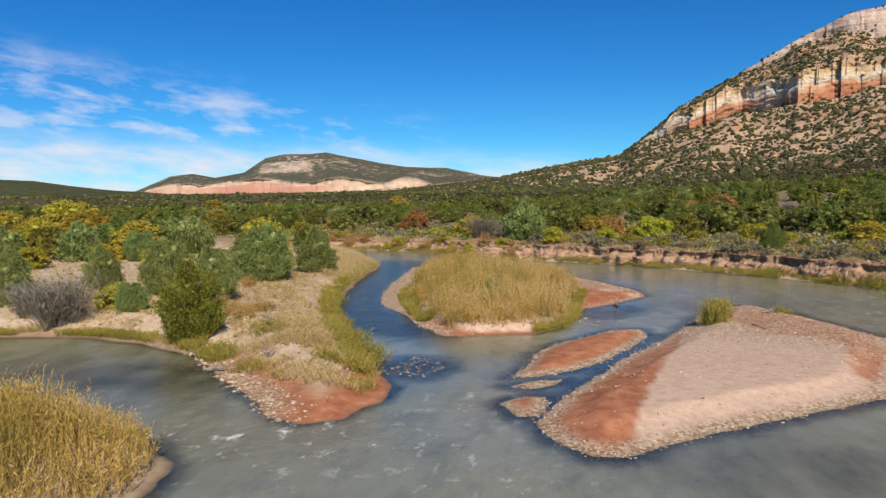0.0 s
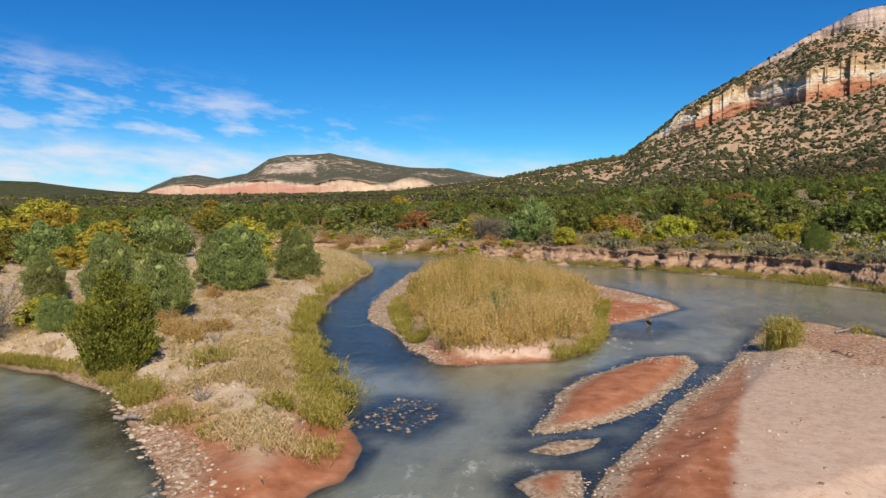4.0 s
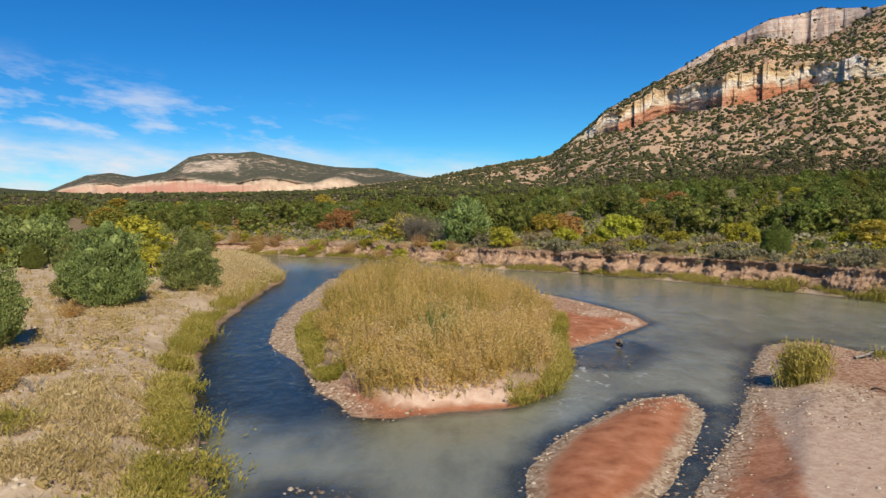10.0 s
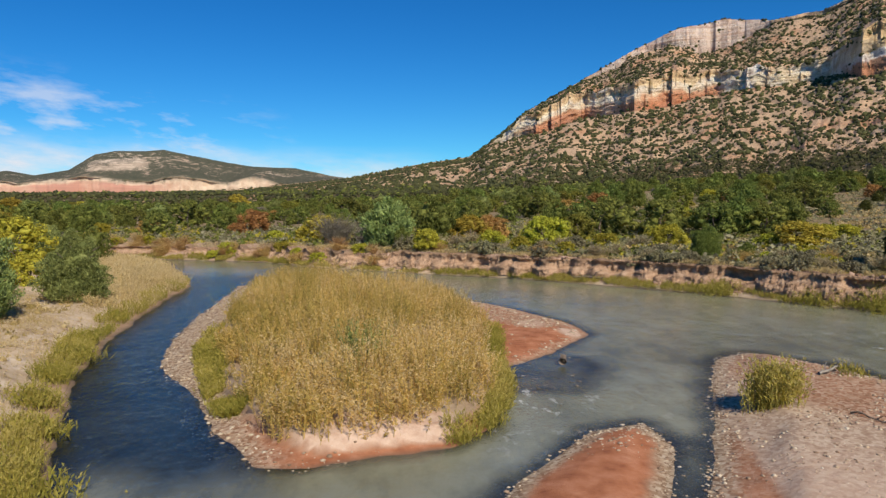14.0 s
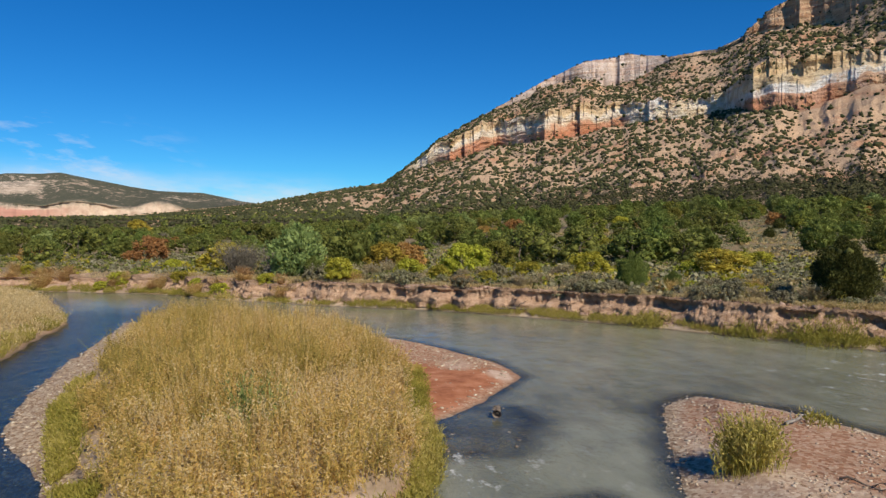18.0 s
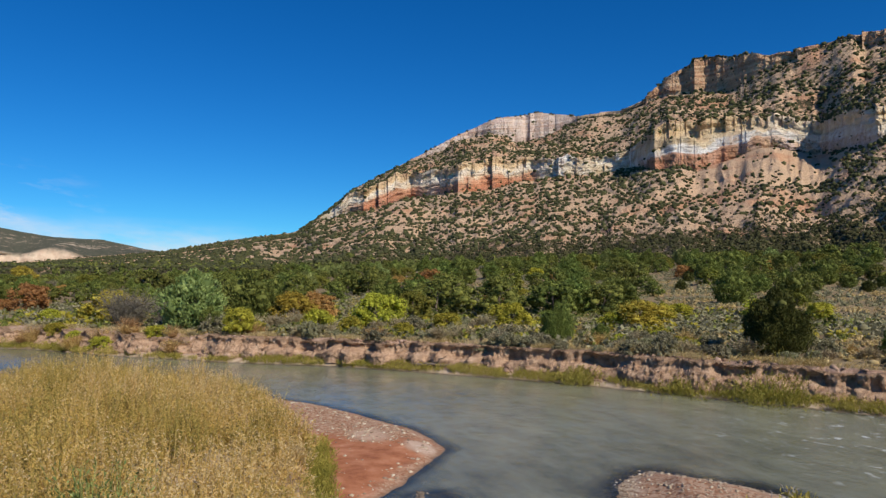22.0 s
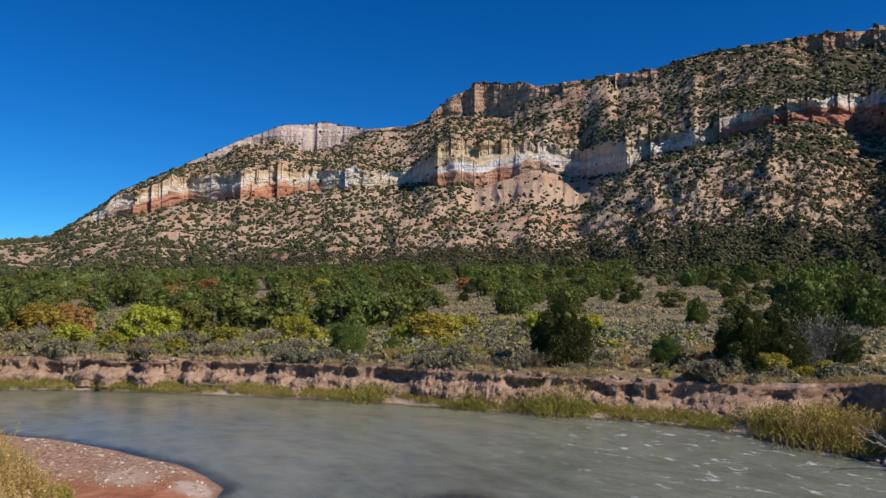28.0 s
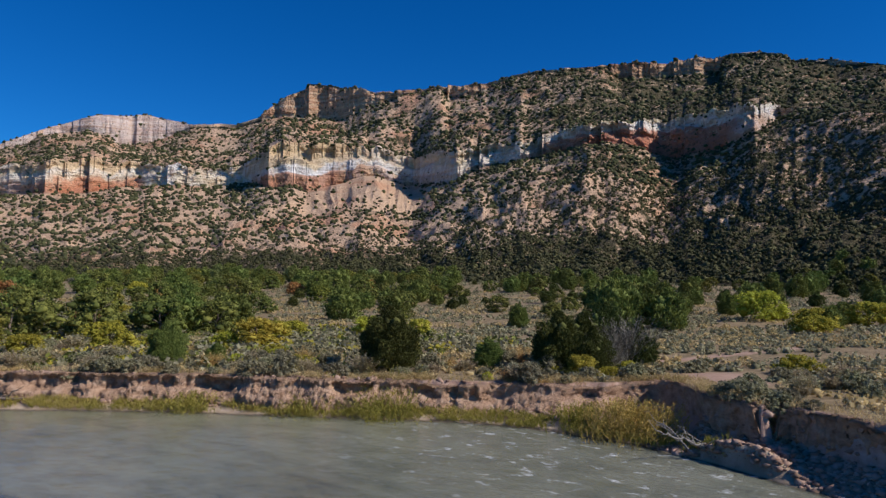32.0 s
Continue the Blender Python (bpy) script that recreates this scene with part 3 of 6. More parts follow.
# ---------------------------------------------------------------- ground materials
def ground_material():
    m, n, l, p = material("river_ground", 0.92, 0.15)
    obj = n.new("ShaderNodeTexCoord").outputs["Object"]
    big, mid, fine = (noise_tex(n, l, s, 8.0, 0.65, obj) for s in (0.12, 0.9, 9.0))
    soil = ramp(n, l, mid, [(0.3, (0.252, 0.176, 0.109)), (0.55, (0.37, 0.277, 0.185)), (0.75, (0.445, 0.361, 0.26))])
    bed = ramp(n, l, fine, [(0.3, (0.0378, 0.0336, 0.0269)), (0.6, (0.084, 0.0714, 0.0521)), (0.8, (0.185, 0.147, 0.105))])
    geo = n.new("ShaderNodeNewGeometry")
    sep = n.new("ShaderNodeSeparateXYZ")
    l.new(geo.outputs["Position"], sep.inputs[0])
    wet = maths(n, l, "MULTIPLY_ADD", sep.outputs["Z"], 9.0, 0.35)
    col = mix(n, l, wet, bed, soil)
    grass = ramp(n, l, mid, [(0.3, (0.336, 0.235, 0.143)), (0.45, (0.462, 0.353, 0.235)), (0.6, (0.554, 0.445, 0.328)), (0.75, (0.622, 0.538, 0.428))])
    col = mix(n, l, attr(n, "grass"), col, grass)
    sage = ramp(n, l, mid, [(0.3, (0.15, 0.11, 0.06)), (0.55, (0.26, 0.195, 0.11)), (0.75, (0.37, 0.28, 0.17))])
    col = mix(n, l, attr(n, "sage"), col, sage)
    face = ramp(n, l, noise_tex(n, l, 1.4, 8, 0.6, obj, (1, 1, 2.2)), [(0.3, (0.277, 0.168, 0.118)), (0.5, (0.403, 0.269, 0.202)), (0.75, (0.487, 0.353, 0.277))])
    col = mix(n, l, attr(n, "face"), col, face)
    col = mix(n, l, attr(n, "track"), col, ramp(n, l, mid, [(0.3, (0.353, 0.227, 0.16)), (0.7, (0.462, 0.319, 0.235))]))
    pale = ramp(n, l, noise_tex(n, l, 2.4, 9, 0.7, obj), [(0.3, (0.445, 0.294, 0.21)), (0.5, (0.554, 0.399, 0.302)), (0.7, (0.622, 0.487, 0.382))])
    col = mix(n, l, attr(n, "pale"), col, pale)
    mud = ramp(n, l, noise_tex(n, l, 1.1, 8, 0.6, obj), [(0.3, (0.25, 0.088, 0.044)), (0.5, (0.39, 0.155, 0.078)), (0.62, (0.45, 0.20, 0.112)), (0.75, (0.54, 0.285, 0.175))])
    col = mix(n, l, attr(n, "mud"), col, mud)
    v = n.new("ShaderNodeTexVoronoi")
    v.inputs["Scale"].default_value = 7.0
    l.new(obj, v.inputs["Vector"])
    peb = ramp(n, l, v.outputs["Color"], [(0.2, (0.202, 0.118, 0.0714)), (0.5, (0.378, 0.277, 0.185)), (0.8, (0.521, 0.428, 0.319))])
    gmask = maths(n, l, "MULTIPLY", attr(n, "gravel"), maths(n, l, "MULTIPLY_ADD", fine, 1.8, -0.1))
    col = mix(n, l, gmask, col, peb)
    dark = maths(n, l, "MULTIPLY_ADD", sep.outputs["Z"], 10.0, 0.5)
    col = mix(n, l, dark, mix(n, l, 0.4, col, (0.0504, 0.0454, 0.0361), "MIX"), col)
    l.new(col, p.inputs["Base Color"])
    bump(n, l, p, maths(n, l, "ADD", fine, maths(n, l, "MULTIPLY", mid, 0.6)), 0.7, 0.07)
    return m


def water_material():
    m, n, l, p = material("silty_water", 0.08, 0.5)
    obj = n.new("ShaderNodeTexCoord").outputs["Object"]
    flow = noise_tex(n, l, 0.10, 5, 0.55, obj, (1, 0.55, 1))
    streak = noise_tex(n, l, 0.55, 6, 0.65, obj, (1, 0.45, 1))
    silt = ramp(n, l, maths(n, l, "ADD", maths(n, l, "MULTIPLY", flow, 0.6), maths(n, l, "MULTIPLY", streak, 0.4)), [(0.35, (0.17, 0.178, 0.125)), (0.65, (0.25, 0.253, 0.18))])
    l.new(silt, p.inputs["Base Color"])
    p.inputs["IOR"].default_value = 1.33
    rip = noise_tex(n, l, 1.6, 7, 0.62, obj, (1, 0.5, 1))
    rip2 = noise_tex(n, l, 0.35, 3, 0.5, obj)
    bump(n, l, p, maths(n, l, "ADD", maths(n, l, "MULTIPLY", rip, attr(n, "chop")), maths(n, l, "MULTIPLY", rip2, 0.5)), 1.0, 0.16)
    glossy = n.new("ShaderNodeBsdfGlossy")
    clear = n.new("ShaderNodeBsdfTransparent")
    clear.inputs[0].default_value = (0.36, 0.44, 0.48, 1)
    fres = n.new("ShaderNodeFresnel")
    fres.inputs["IOR"].default_value = 1.33
    glossy.inputs["Roughness"].default_value = 0.08
    for shader in (glossy, fres):
        l.new(p.inputs["Normal"].links[0].from_socket, shader.inputs["Normal"])
    thin = n.new("ShaderNodeMixShader")
    l.new(fres.outputs[0], thin.inputs[0]), l.new(clear.outputs[0], thin.inputs[1]), l.new(glossy.outputs[0], thin.inputs[2])
    both = n.new("ShaderNodeMixShader")
    l.new(maths(n, l, "MULTIPLY_ADD", maths(n, l, "ADD", attr(n, "depth"), maths(n, l, "MULTIPLY", maths(n, l, "SUBTRACT", streak, 0.5), maths(n, l, "MINIMUM", maths(n, l, "MULTIPLY", attr(n, "depth"), 2.5), 0.9))), 1.0, 0.0), both.inputs[0])
    l.new(thin.outputs[0], both.inputs[1]), l.new(p.outputs[0], both.inputs[2])
    # white on the riffles: foam, and toward the east bank painted sun glints
    foam_glint = n.new("ShaderNodeBsdfDiffuse")
    foam_glint.inputs[0].default_value = (0.75, 0.77, 0.76, 1)
    fm = n.new("ShaderNodeMixShader")
    fn = noise_tex(n, l, 1.1, 8, 0.72, obj, (1, 0.6, 1))
    l.new(maths(n, l, "MULTIPLY", maths(n, l, "MULTIPLY_ADD", fn, 7.0, -3.95), maths(n, l, "MULTIPLY", attr(n, "foam_glint"), 1.0)), fm.inputs[0])
    l.new(both.outputs[0], fm.inputs[1]), l.new(foam_glint.outputs[0], fm.inputs[2])
    l.new(fm.outputs[0], n["Material Output"].inputs["Surface"])
    return m


def mountain_material():
    m, n, l, p = material("mountain_rock", 0.95, 0.1)
    obj = n.new("ShaderNodeTexCoord").outputs["Object"]
    mid, fine = noise_tex(n, l, 0.02, 8, 0.65, obj), noise_tex(n, l, 0.25, 8, 0.7, obj)
    talus = ramp(n, l, fine, [(0.3, (0.371, 0.242, 0.144)), (0.5, (0.575, 0.399, 0.26)), (0.72, (0.686, 0.52, 0.371))])
    red = ramp(n, l, noise_tex(n, l, 0.013, 6, 0.6, obj), [(0.35, (0.556, 0.399, 0.268)), (0.54, (0.556, 0.371, 0.242)), (0.60, (0.482, 0.222, 0.121)), (0.68, (0.482, 0.185, 0.0927))])
    talus = mix(n, l, 0.5, talus, red)
    speck = noise_tex(n, l, 0.16, 5, 0.75, obj)
    broad = noise_tex(n, l, 0.018, 4, 0.6, obj)
    scrub = maths(n, l, "MULTIPLY_ADD", maths(n, l, "ADD", speck, maths(n, l, "MULTIPLY", maths(n, l, "ADD", broad, attr(n, "scrub")), 0.5)), 14.0, -12.25)
    talus = mix(n, l, scrub, talus, ramp(n, l, fine, [(0.3, (0.0532, 0.0494, 0.0266)), (0.7, (0.114, 0.095, 0.0532))]))
    v = attr(n, "level")
    strata = noise_tex(n, l, 0.02, 6, 0.6, obj, (0.35, 0.35, 7.0))
    lev = maths(n, l, "ADD", v, maths(n, l, "MULTIPLY_ADD", noise_tex(n, l, 0.035, 7, 0.65, obj, (1, 1, 0.35)), 0.9, -0.45))
    lev = maths(n, l, "ADD", lev, maths(n, l, "MULTIPLY_ADD", noise_tex(n, l, 0.009, 3, 0.5, obj), 1.3, -0.65))
    lower = ramp(n, l, lev, [(0.0, (0.36, 0.13, 0.07)), (0.30, (0.52, 0.215, 0.115)), (0.46, (0.58, 0.30, 0.175)), (0.53, (0.69, 0.56, 0.40)), (0.68, (0.75, 0.68, 0.56)), (0.80, (0.70, 0.53, 0.31)), (0.95, (0.56, 0.40, 0.23))])
    white = ramp(n, l, lev, [(0.0, (0.38, 0.17, 0.095)), (0.20, (0.52, 0.245, 0.14)), (0.37, (0.57, 0.31, 0.20)), (0.41, (0.77, 0.75, 0.71)), (0.58, (0.75, 0.72, 0.66)), (0.64, (0.69, 0.55, 0.34)), (1.0, (0.54, 0.38, 0.2))])
    lower = mix(n, l, attr(n, "white"), lower, white)
    capped = ramp(n, l, lev, [(0.0, (0.435, 0.168, 0.0989)), (0.35, (0.494, 0.208, 0.129)), (0.66, (0.554, 0.267, 0.178)), (0.72, (0.731, 0.653, 0.554)), (0.9, (0.752, 0.722, 0.662)), (1.0, (0.712, 0.593, 0.376))])
    lower = mix(n, l, attr(n, "capped"), lower, capped)
    pale_rock = ramp(n, l, noise_tex(n, l, 0.05, 6, 0.6, obj), [(0.3, (0.554, 0.435, 0.277)), (0.45, (0.712, 0.613, 0.445)), (0.6, (0.772, 0.742, 0.682))])
    lower = mix(n, l, attr(n, "red"), pale_rock, lower)
    upper = ramp(n, l, strata, [(0.3, (0.327, 0.178, 0.109)), (0.5, (0.514, 0.327, 0.198)), (0.65, (0.632, 0.475, 0.327))])
    upper = mix(n, l, attr(n, "pinkish"), upper, ramp(n, l, strata, [(0.3, (0.425, 0.286, 0.228)), (0.5, (0.593, 0.475, 0.406)), (0.65, (0.682, 0.593, 0.514))]))
    cliff = mix(n, l, attr(n, "upper"), lower, upper)
    stain = noise_tex(n, l, 0.07, 7, 0.65, obj, (1, 1, 0.4))
    cliff = mix(n, l, maths(n, l, "MULTIPLY_ADD", stain, 6.0, -2.1), mix(n, l, 0.45, cliff, (0.26, 0.13, 0.07)), cliff)
    crack = noise_tex(n, l, 0.11, 8, 0.72, obj, (1, 1, 0.33))
    # shadow inside the cracks is painted: upright noise streaks mixed to dark brown
    cliff = mix(n, l, maths(n, l, "MULTIPLY_ADD", crack, 10.0, -3.1), mix(n, l, 0.55, cliff, (0.12, 0.065, 0.04)), cliff)
    beds = noise_tex(n, l, 0.10, 5, 0.6, obj, (0.12, 0.12, 3.0))
    cliff = mix(n, l, maths(n, l, "MULTIPLY_ADD", beds, 6.0, -1.9), mix(n, l, 0.35, cliff, (0.30, 0.18, 0.11)), cliff)
    cliff = mix(n, l, maths(n, l, "MULTIPLY_ADD", maths(n, l, "ADD", fine, maths(n, l, "MULTIPLY", mid, 0.5)), 9.0, -7.2), cliff, talus)
    col = mix(n, l, attr(n, "cliff"), talus, cliff)
    l.new(col, p.inputs["Base Color"])
    bump(n, l, p, maths(n, l, "ADD", maths(n, l, "ADD", fine, speck), maths(n, l, "MULTIPLY", maths(n, l, "ADD", crack, beds), attr(n, "cliff"))), 0.8, 3.5)
    return m


M_GROUND, M_WATER, M_ROCK = ground_material(), water_material(), mountain_material()

# ---------------------------------------------------------------- the ground: one sheet, fine along the river
def lines(lo, hi, step, far, grow=1.12):
    mid = list(np.arange(lo, hi + step / 2, step))
    s, v = step, mid[-1]
    up = []
    while v < far:
        s *= grow
        v += s
        up.append(v)
    s, v = step, mid[0]
    down = []
    while v > -far:
        s *= grow
        v -= s
        down.append(v)
    return np.array(down[::-1] + mid + up)


gx, gy = lines(-30, 52, 0.3, 4300), lines(24, 114, 0.3, 4300)
X, Y = np.meshgrid(gx, gy)
GH, LAY = height_near(X, Y)
me = mesh_of("ground", np.stack([X, Y, GH], -1).reshape(-1, 3), grid_faces(*X.shape), [M_GROUND], True, LAY)
tagged(new("ground", me), "sandy river valley floor with red mud bars, gravel and dry soil", "ground", kind="structure")


def ground_z(x, y):
    """The height of the sheet at a place, as its mesh has it."""
    x, y = np.atleast_1d(np.asarray(x, float)), np.atleast_1d(np.asarray(y, float))
    i, j = np.clip(np.searchsorted(gx, x) - 1, 0, len(gx) - 2), np.clip(np.searchsorted(gy, y) - 1, 0, len(gy) - 2)
    fx, fy = (x - gx[i]) / (gx[i + 1] - gx[i]), (y - gy[j]) / (gy[j + 1] - gy[j])
    return (GH[j, i] * (1 - fx) + GH[j, i + 1] * fx) * (1 - fy) + (GH[j + 1, i] * (1 - fx) + GH[j + 1, i + 1] * fx) * fy


# ---------------------------------------------------------------- the water
wx, wy = lines(-30, 48, 0.6, 900, 1.15), lines(10, 120, 0.6, 900, 1.15)
WX, WY = np.meshgrid(wx, wy)
bed = ground_z(WX.ravel(), WY.ravel()).reshape(WX.shape)
deep = smooth(0.0, 0.20, -bed + 0.12 * fbm(WX / 3, WY / 3, 3, 51))
# the side channel west of the island runs clear and shallow over dark stones
clear = smooth(-3.5, -7, WX + 0.10 * (WY - 52)) * smooth(45, 52, WY + 0.3 * WX) * smooth(128, 112, WY)
shoal = 0.85 * np.exp(-(((WX + 21) / 11) ** 2 + ((WY - 40) / 6) ** 2)) + 0.6 * np.exp(-(((WX - 12) / 7) ** 2 + ((WY - 27.5) / 4) ** 2)) + 0.55 * np.exp(-(((WX - 17) / 8) ** 2 + ((WY - 69) / 5) ** 2))
clear = np.maximum(clear, shoal * (0.75 + 0.9 * fbm(WX / 4, WY / 2, 3, 57)))
deep = np.clip((0.14 + 0.86 * deep) * (1 - 0.92 * clear), 0, 0.97)
# east of x 22 this mask also whitens ripples, painting in sun glints
rapid = np.exp(-(((WX + 10) / 7) ** 2 + ((WY - 30) / 4) ** 2)) + 0.8 * np.exp(-(((WX - 4) / 5) ** 2 + ((WY - 60) / 5) ** 2)) + smooth(22, 34, WX) * smooth(84, 66, WY) * 1.0 + 0.5 * np.exp(-(((WX + 2) / 3) ** 2 + ((WY - 36) / 3) ** 2)) + 0.6 * np.exp(-(((WX + 0) / 3) ** 2 + ((WY - 26) / 3) ** 2))
rapid = np.clip(rapid, 0, 1)
me = mesh_of("water", np.stack([WX, WY, 0 * WX + 0.02 * rapid * fbm(WX, WY, 2, 55)], -1).reshape(-1, 3), grid_faces(*WX.shape), [M_WATER], True,
             {"depth": deep, "chop": 0.35 + 0.9 * rapid + 0.22 * clear, "foam_glint": rapid})
tagged(new("water", me), "silty grey-green river water with small riffles", "water", kind="structure")

# ---------------------------------------------------------------- the mountain
MV, MK, ML, MG, MAZ = mountain()
azr = np.broadcast_to(MAZ[None], MK.shape)
tall = np.broadcast_to((np.interp(MAZ, AZ, EL_TOP) - np.interp(MAZ, AZ, EL_BASE))[None], MK.shape)
utall = np.broadcast_to((np.interp(MAZ, AZ, EL_SKY) - np.interp(MAZ, AZ, EL_UBASE))[None], MK.shape)
is_cliff = ((MK == 1) & (tall > 0.3)) | ((MK == 3) & (utall * (1 - np.broadcast_to(upper_gap(MAZ)[None], MK.shape)) > 0.35))
me = mesh_of("mountain", MV.reshape(-1, 3), grid_faces(*MK.shape)[:, ::-1], [M_ROCK], True,
             {"cliff": is_cliff, "level": np.where(MK == 1, ML, np.where(MK == 3, 0.5, 0.2)), "upper": MK == 3, "white": smooth(33, 36, azr), "capped": smooth(55, 58, azr), "pinkish": smooth(33, 29, azr), "red": np.clip(0.35 * fbm(np.radians(azr) * 60, ML * 2, 3, 77), -0.3, 0.2) + np.interp(azr, [8, 10, 12, 16, 17, 19.4, 25.5, 26.3, 33.5, 34.5, 40, 43, 55, 58, 70.5, 72, 73], [0, 0.1, 0.9, 0.9, 0.45, 0.9, 1, 0.05, 0.05, 0.95, 0.9, 0.5, 0.2, 1, 1, 0.35, 0.35]), "scrub": np.where(MK == 2, 0.20 - 0.10 * smooth(26, 33, azr) * smooth(40, 34, azr), 0.5 * smooth(0.45, 0.1, ML) - 0.3 * smooth(36, 39, azr) * smooth(49, 46.5, azr) * smooth(0.6, 0.75, ML)) + 0.26 * smooth(50, 66, azr) + 0.05})
quads = is_cliff.ravel()[grid_faces(*MK.shape)].all(1)
me.polygons.foreach_set("use_smooth", ~quads)
tagged(new("mountain", me), "juniper-dotted sandstone mountain with red, white and yellow cliff bands", "mountain", kind="structure")

# ---------------------------------------------------------------- the far mesa and the hill beside it
def far_range(name, label, r0, az, sky_el, cliff_el, foot_el, seed, mats, depth=500):
    a = np.linspace(az[0], az[-1], 500)
    sk, cl = np.interp(a, az, sky_el), np.interp(a, az, cliff_el)
    s = np.radians(a) * r0
    sk = sk + 0.05 * fbm(s / 60, 0 * s, 4, seed)
    cl = cl + 0.9 * fbm(s / 150, 0 * s, 4, seed + 6)
    rows, kind = [], []
    for t in np.linspace(0, 1, 60):
        # foot, a steep red cliff, then the slope up to the top
        if t < 0.15:
            r, e, k = r0 - 250 + 250 * t / 0.15, foot_el - 0.3 + 0.3 * t / 0.15, 0
        elif t < 0.45:
            u = (t - 0.15) / 0.3
            r, e, k = r0 + 25 * u + 70 * (ridged(s / 120, 0 * s, 4, seed + 2) - 0.5), foot_el + (cl - foot_el) * u, 1
        else:
            u = (t - 0.45) / 0.55
            r, e, k = r0 + 25 + depth * u + 60 * (ridged(s / 200, 0 * s + u, 3, seed + 4) - 0.5) * u, cl + (sk - cl) * u, 0
        r, e = r + 0 * a, e + 0 * a
        rows.append(np.stack([1 + r * np.sin(np.radians(a)), 2 + r * np.cos(np.radians(a)), 9.7 + np.tan(np.radians(e)) * r], -1))
        kind.append(np.full(len(a), k + 0.0))
    kind.append(np.zeros(len(a)))
    back = rows[-1].copy()
    back[:, :2] = 1.15 * back[:, :2]
    back[:, 2] = -20
    rows.append(back)
    lev = np.linspace(0, 1, 61)[:, None] + 0 * a[None]
    me = mesh_of(name, np.array(rows).reshape(-1, 3), grid_faces(61, len(a))[:, ::-1], mats, True, {"cliff": np.array(kind), "level": lev, "bare": (np.maximum(smooth(-22.6, -21.2, a[None]) * smooth(-16.8, -18.2, a[None]) * smooth(0.55, 0.66, lev - 0.01 * (a[None] + 19)) * smooth(0.90, 0.82, lev), np.maximum(0.8 * smooth(-10.5, -9.5, a[None]) * smooth(-6.6, -7.4, a[None]) * smooth(0.66, 0.70, lev) * smooth(0.85, 0.8, lev), 0.45 * smooth(0.62, 0.40, lev) * smooth(-15, -12, a[None]))) + 0.5 * fbm(a[None] * 1.1, lev * 14, 4, seed + 9)), "pinkfoot": smooth(-14, -19, a[None]) + 0 * lev})
    return tagged(new(name, me), label, name.split("_")[-1], kind="structure")


def mesa_material():
    m, n, l, p = material("far_mesa", 0.95, 0.05)
    obj = n.new("ShaderNodeTexCoord").outputs["Object"]
    f, g = noise_tex(n, l, 0.004, 8, 0.7, obj), noise_tex(n, l, 0.03, 8, 0.75, obj)
    lev = maths(n, l, "ADD", attr(n, "level"), maths(n, l, "MULTIPLY_ADD", f, 0.36, -0.18))
    rock = ramp(n, l, lev, [(0.14, (0.40, 0.20, 0.15)), (0.36, (0.47, 0.25, 0.19)), (0.39, (0.57, 0.43, 0.32)), (0.44, (0.60, 0.50, 0.39)), (0.50, (0.36, 0.25, 0.18)), (0.62, (0.50, 0.39, 0.30)), (0.85, (0.60, 0.50, 0.40))])
    beds = noise_tex(n, l, 0.012, 6, 0.65, obj, (0.25, 0.25, 7.0))
    rock = mix(n, l, maths(n, l, "MULTIPLY_ADD", beds, 5.0, -1.7), mix(n, l, 0.45, rock, (0.24, 0.15, 0.11)), rock)
    cream = ramp(n, l, g, [(0.35, (0.40, 0.28, 0.20)), (0.6, (0.60, 0.48, 0.36))])
    rock = mix(n, l, maths(n, l, "MULTIPLY", attr(n, "pinkfoot"), maths(n, l, "MULTIPLY_ADD", f, 3.0, -0.6)), cream, rock)
    green = ramp(n, l, g, [(0.35, (0.055, 0.062, 0.045)), (0.7, (0.12, 0.115, 0.08))])
    woods = maths(n, l, "MULTIPLY_ADD", maths(n, l, "ADD", g, maths(n, l, "MULTIPLY", f, 0.5)), 9.0, -5.4)
    bald = maths(n, l, "MULTIPLY_ADD", maths(n, l, "ADD", maths(n, l, "MULTIPLY", attr(n, "bare"), 0.32), g), 9.0, -6.7)
    bald = maths(n, l, "MINIMUM", maths(n, l, "MAXIMUM", bald, 0.0), 1.0)
    cover = maths(n, l, "MULTIPLY", maths(n, l, "MULTIPLY", woods, maths(n, l, "SUBTRACT", 1.0, bald)), maths(n, l, "MULTIPLY_ADD", maths(n, l, "ADD", lev, maths(n, l, "MULTIPLY_ADD", g, 0.6, -0.3)), 9.0, -3.6))
    col = mix(n, l, cover, rock, green)
    l.new(col, p.inputs["Base Color"])
    return m


M_MESA = mesa_material()
far_range("far_mesa", "distant flat-topped mesa with a pink cliff foot", 3200.0, [-31.5, -29.7, -28.1, -26.5, -24.9, -22.8, -21.1, -19.8, -17.7, -16.5, -15.1, -12, -10.2, -7, -4.3, -2.5, 2],
          [0.7, 1.48, 2.2, 2.4, 2.1, 2.5, 3.6, 3.87, 3.91, 4.04, 3.73, 3.13, 2.85, 2.72, 2.14, 1.85, 1.6], [0.9, 1.3, 1.6, 1.7, 1.75, 1.8, 1.8, 1.8, 1.75, 1.7, 1.65, 1.7, 1.75, 1.7, 1.6, 1.5, 1.4], 0.75, 61, [M_MESA])
M_HILL, hn, hl, hp = material("hill_woods", 0.95, 0.05)
hl.new(ramp(hn, hl, noise_tex(hn, hl, 0.05, 7, 0.75), [(0.35, (0.035, 0.045, 0.02)), (0.6, (0.085, 0.09, 0.045)), (0.72, (0.24, 0.19, 0.12))]), hp.inputs["Base Color"])
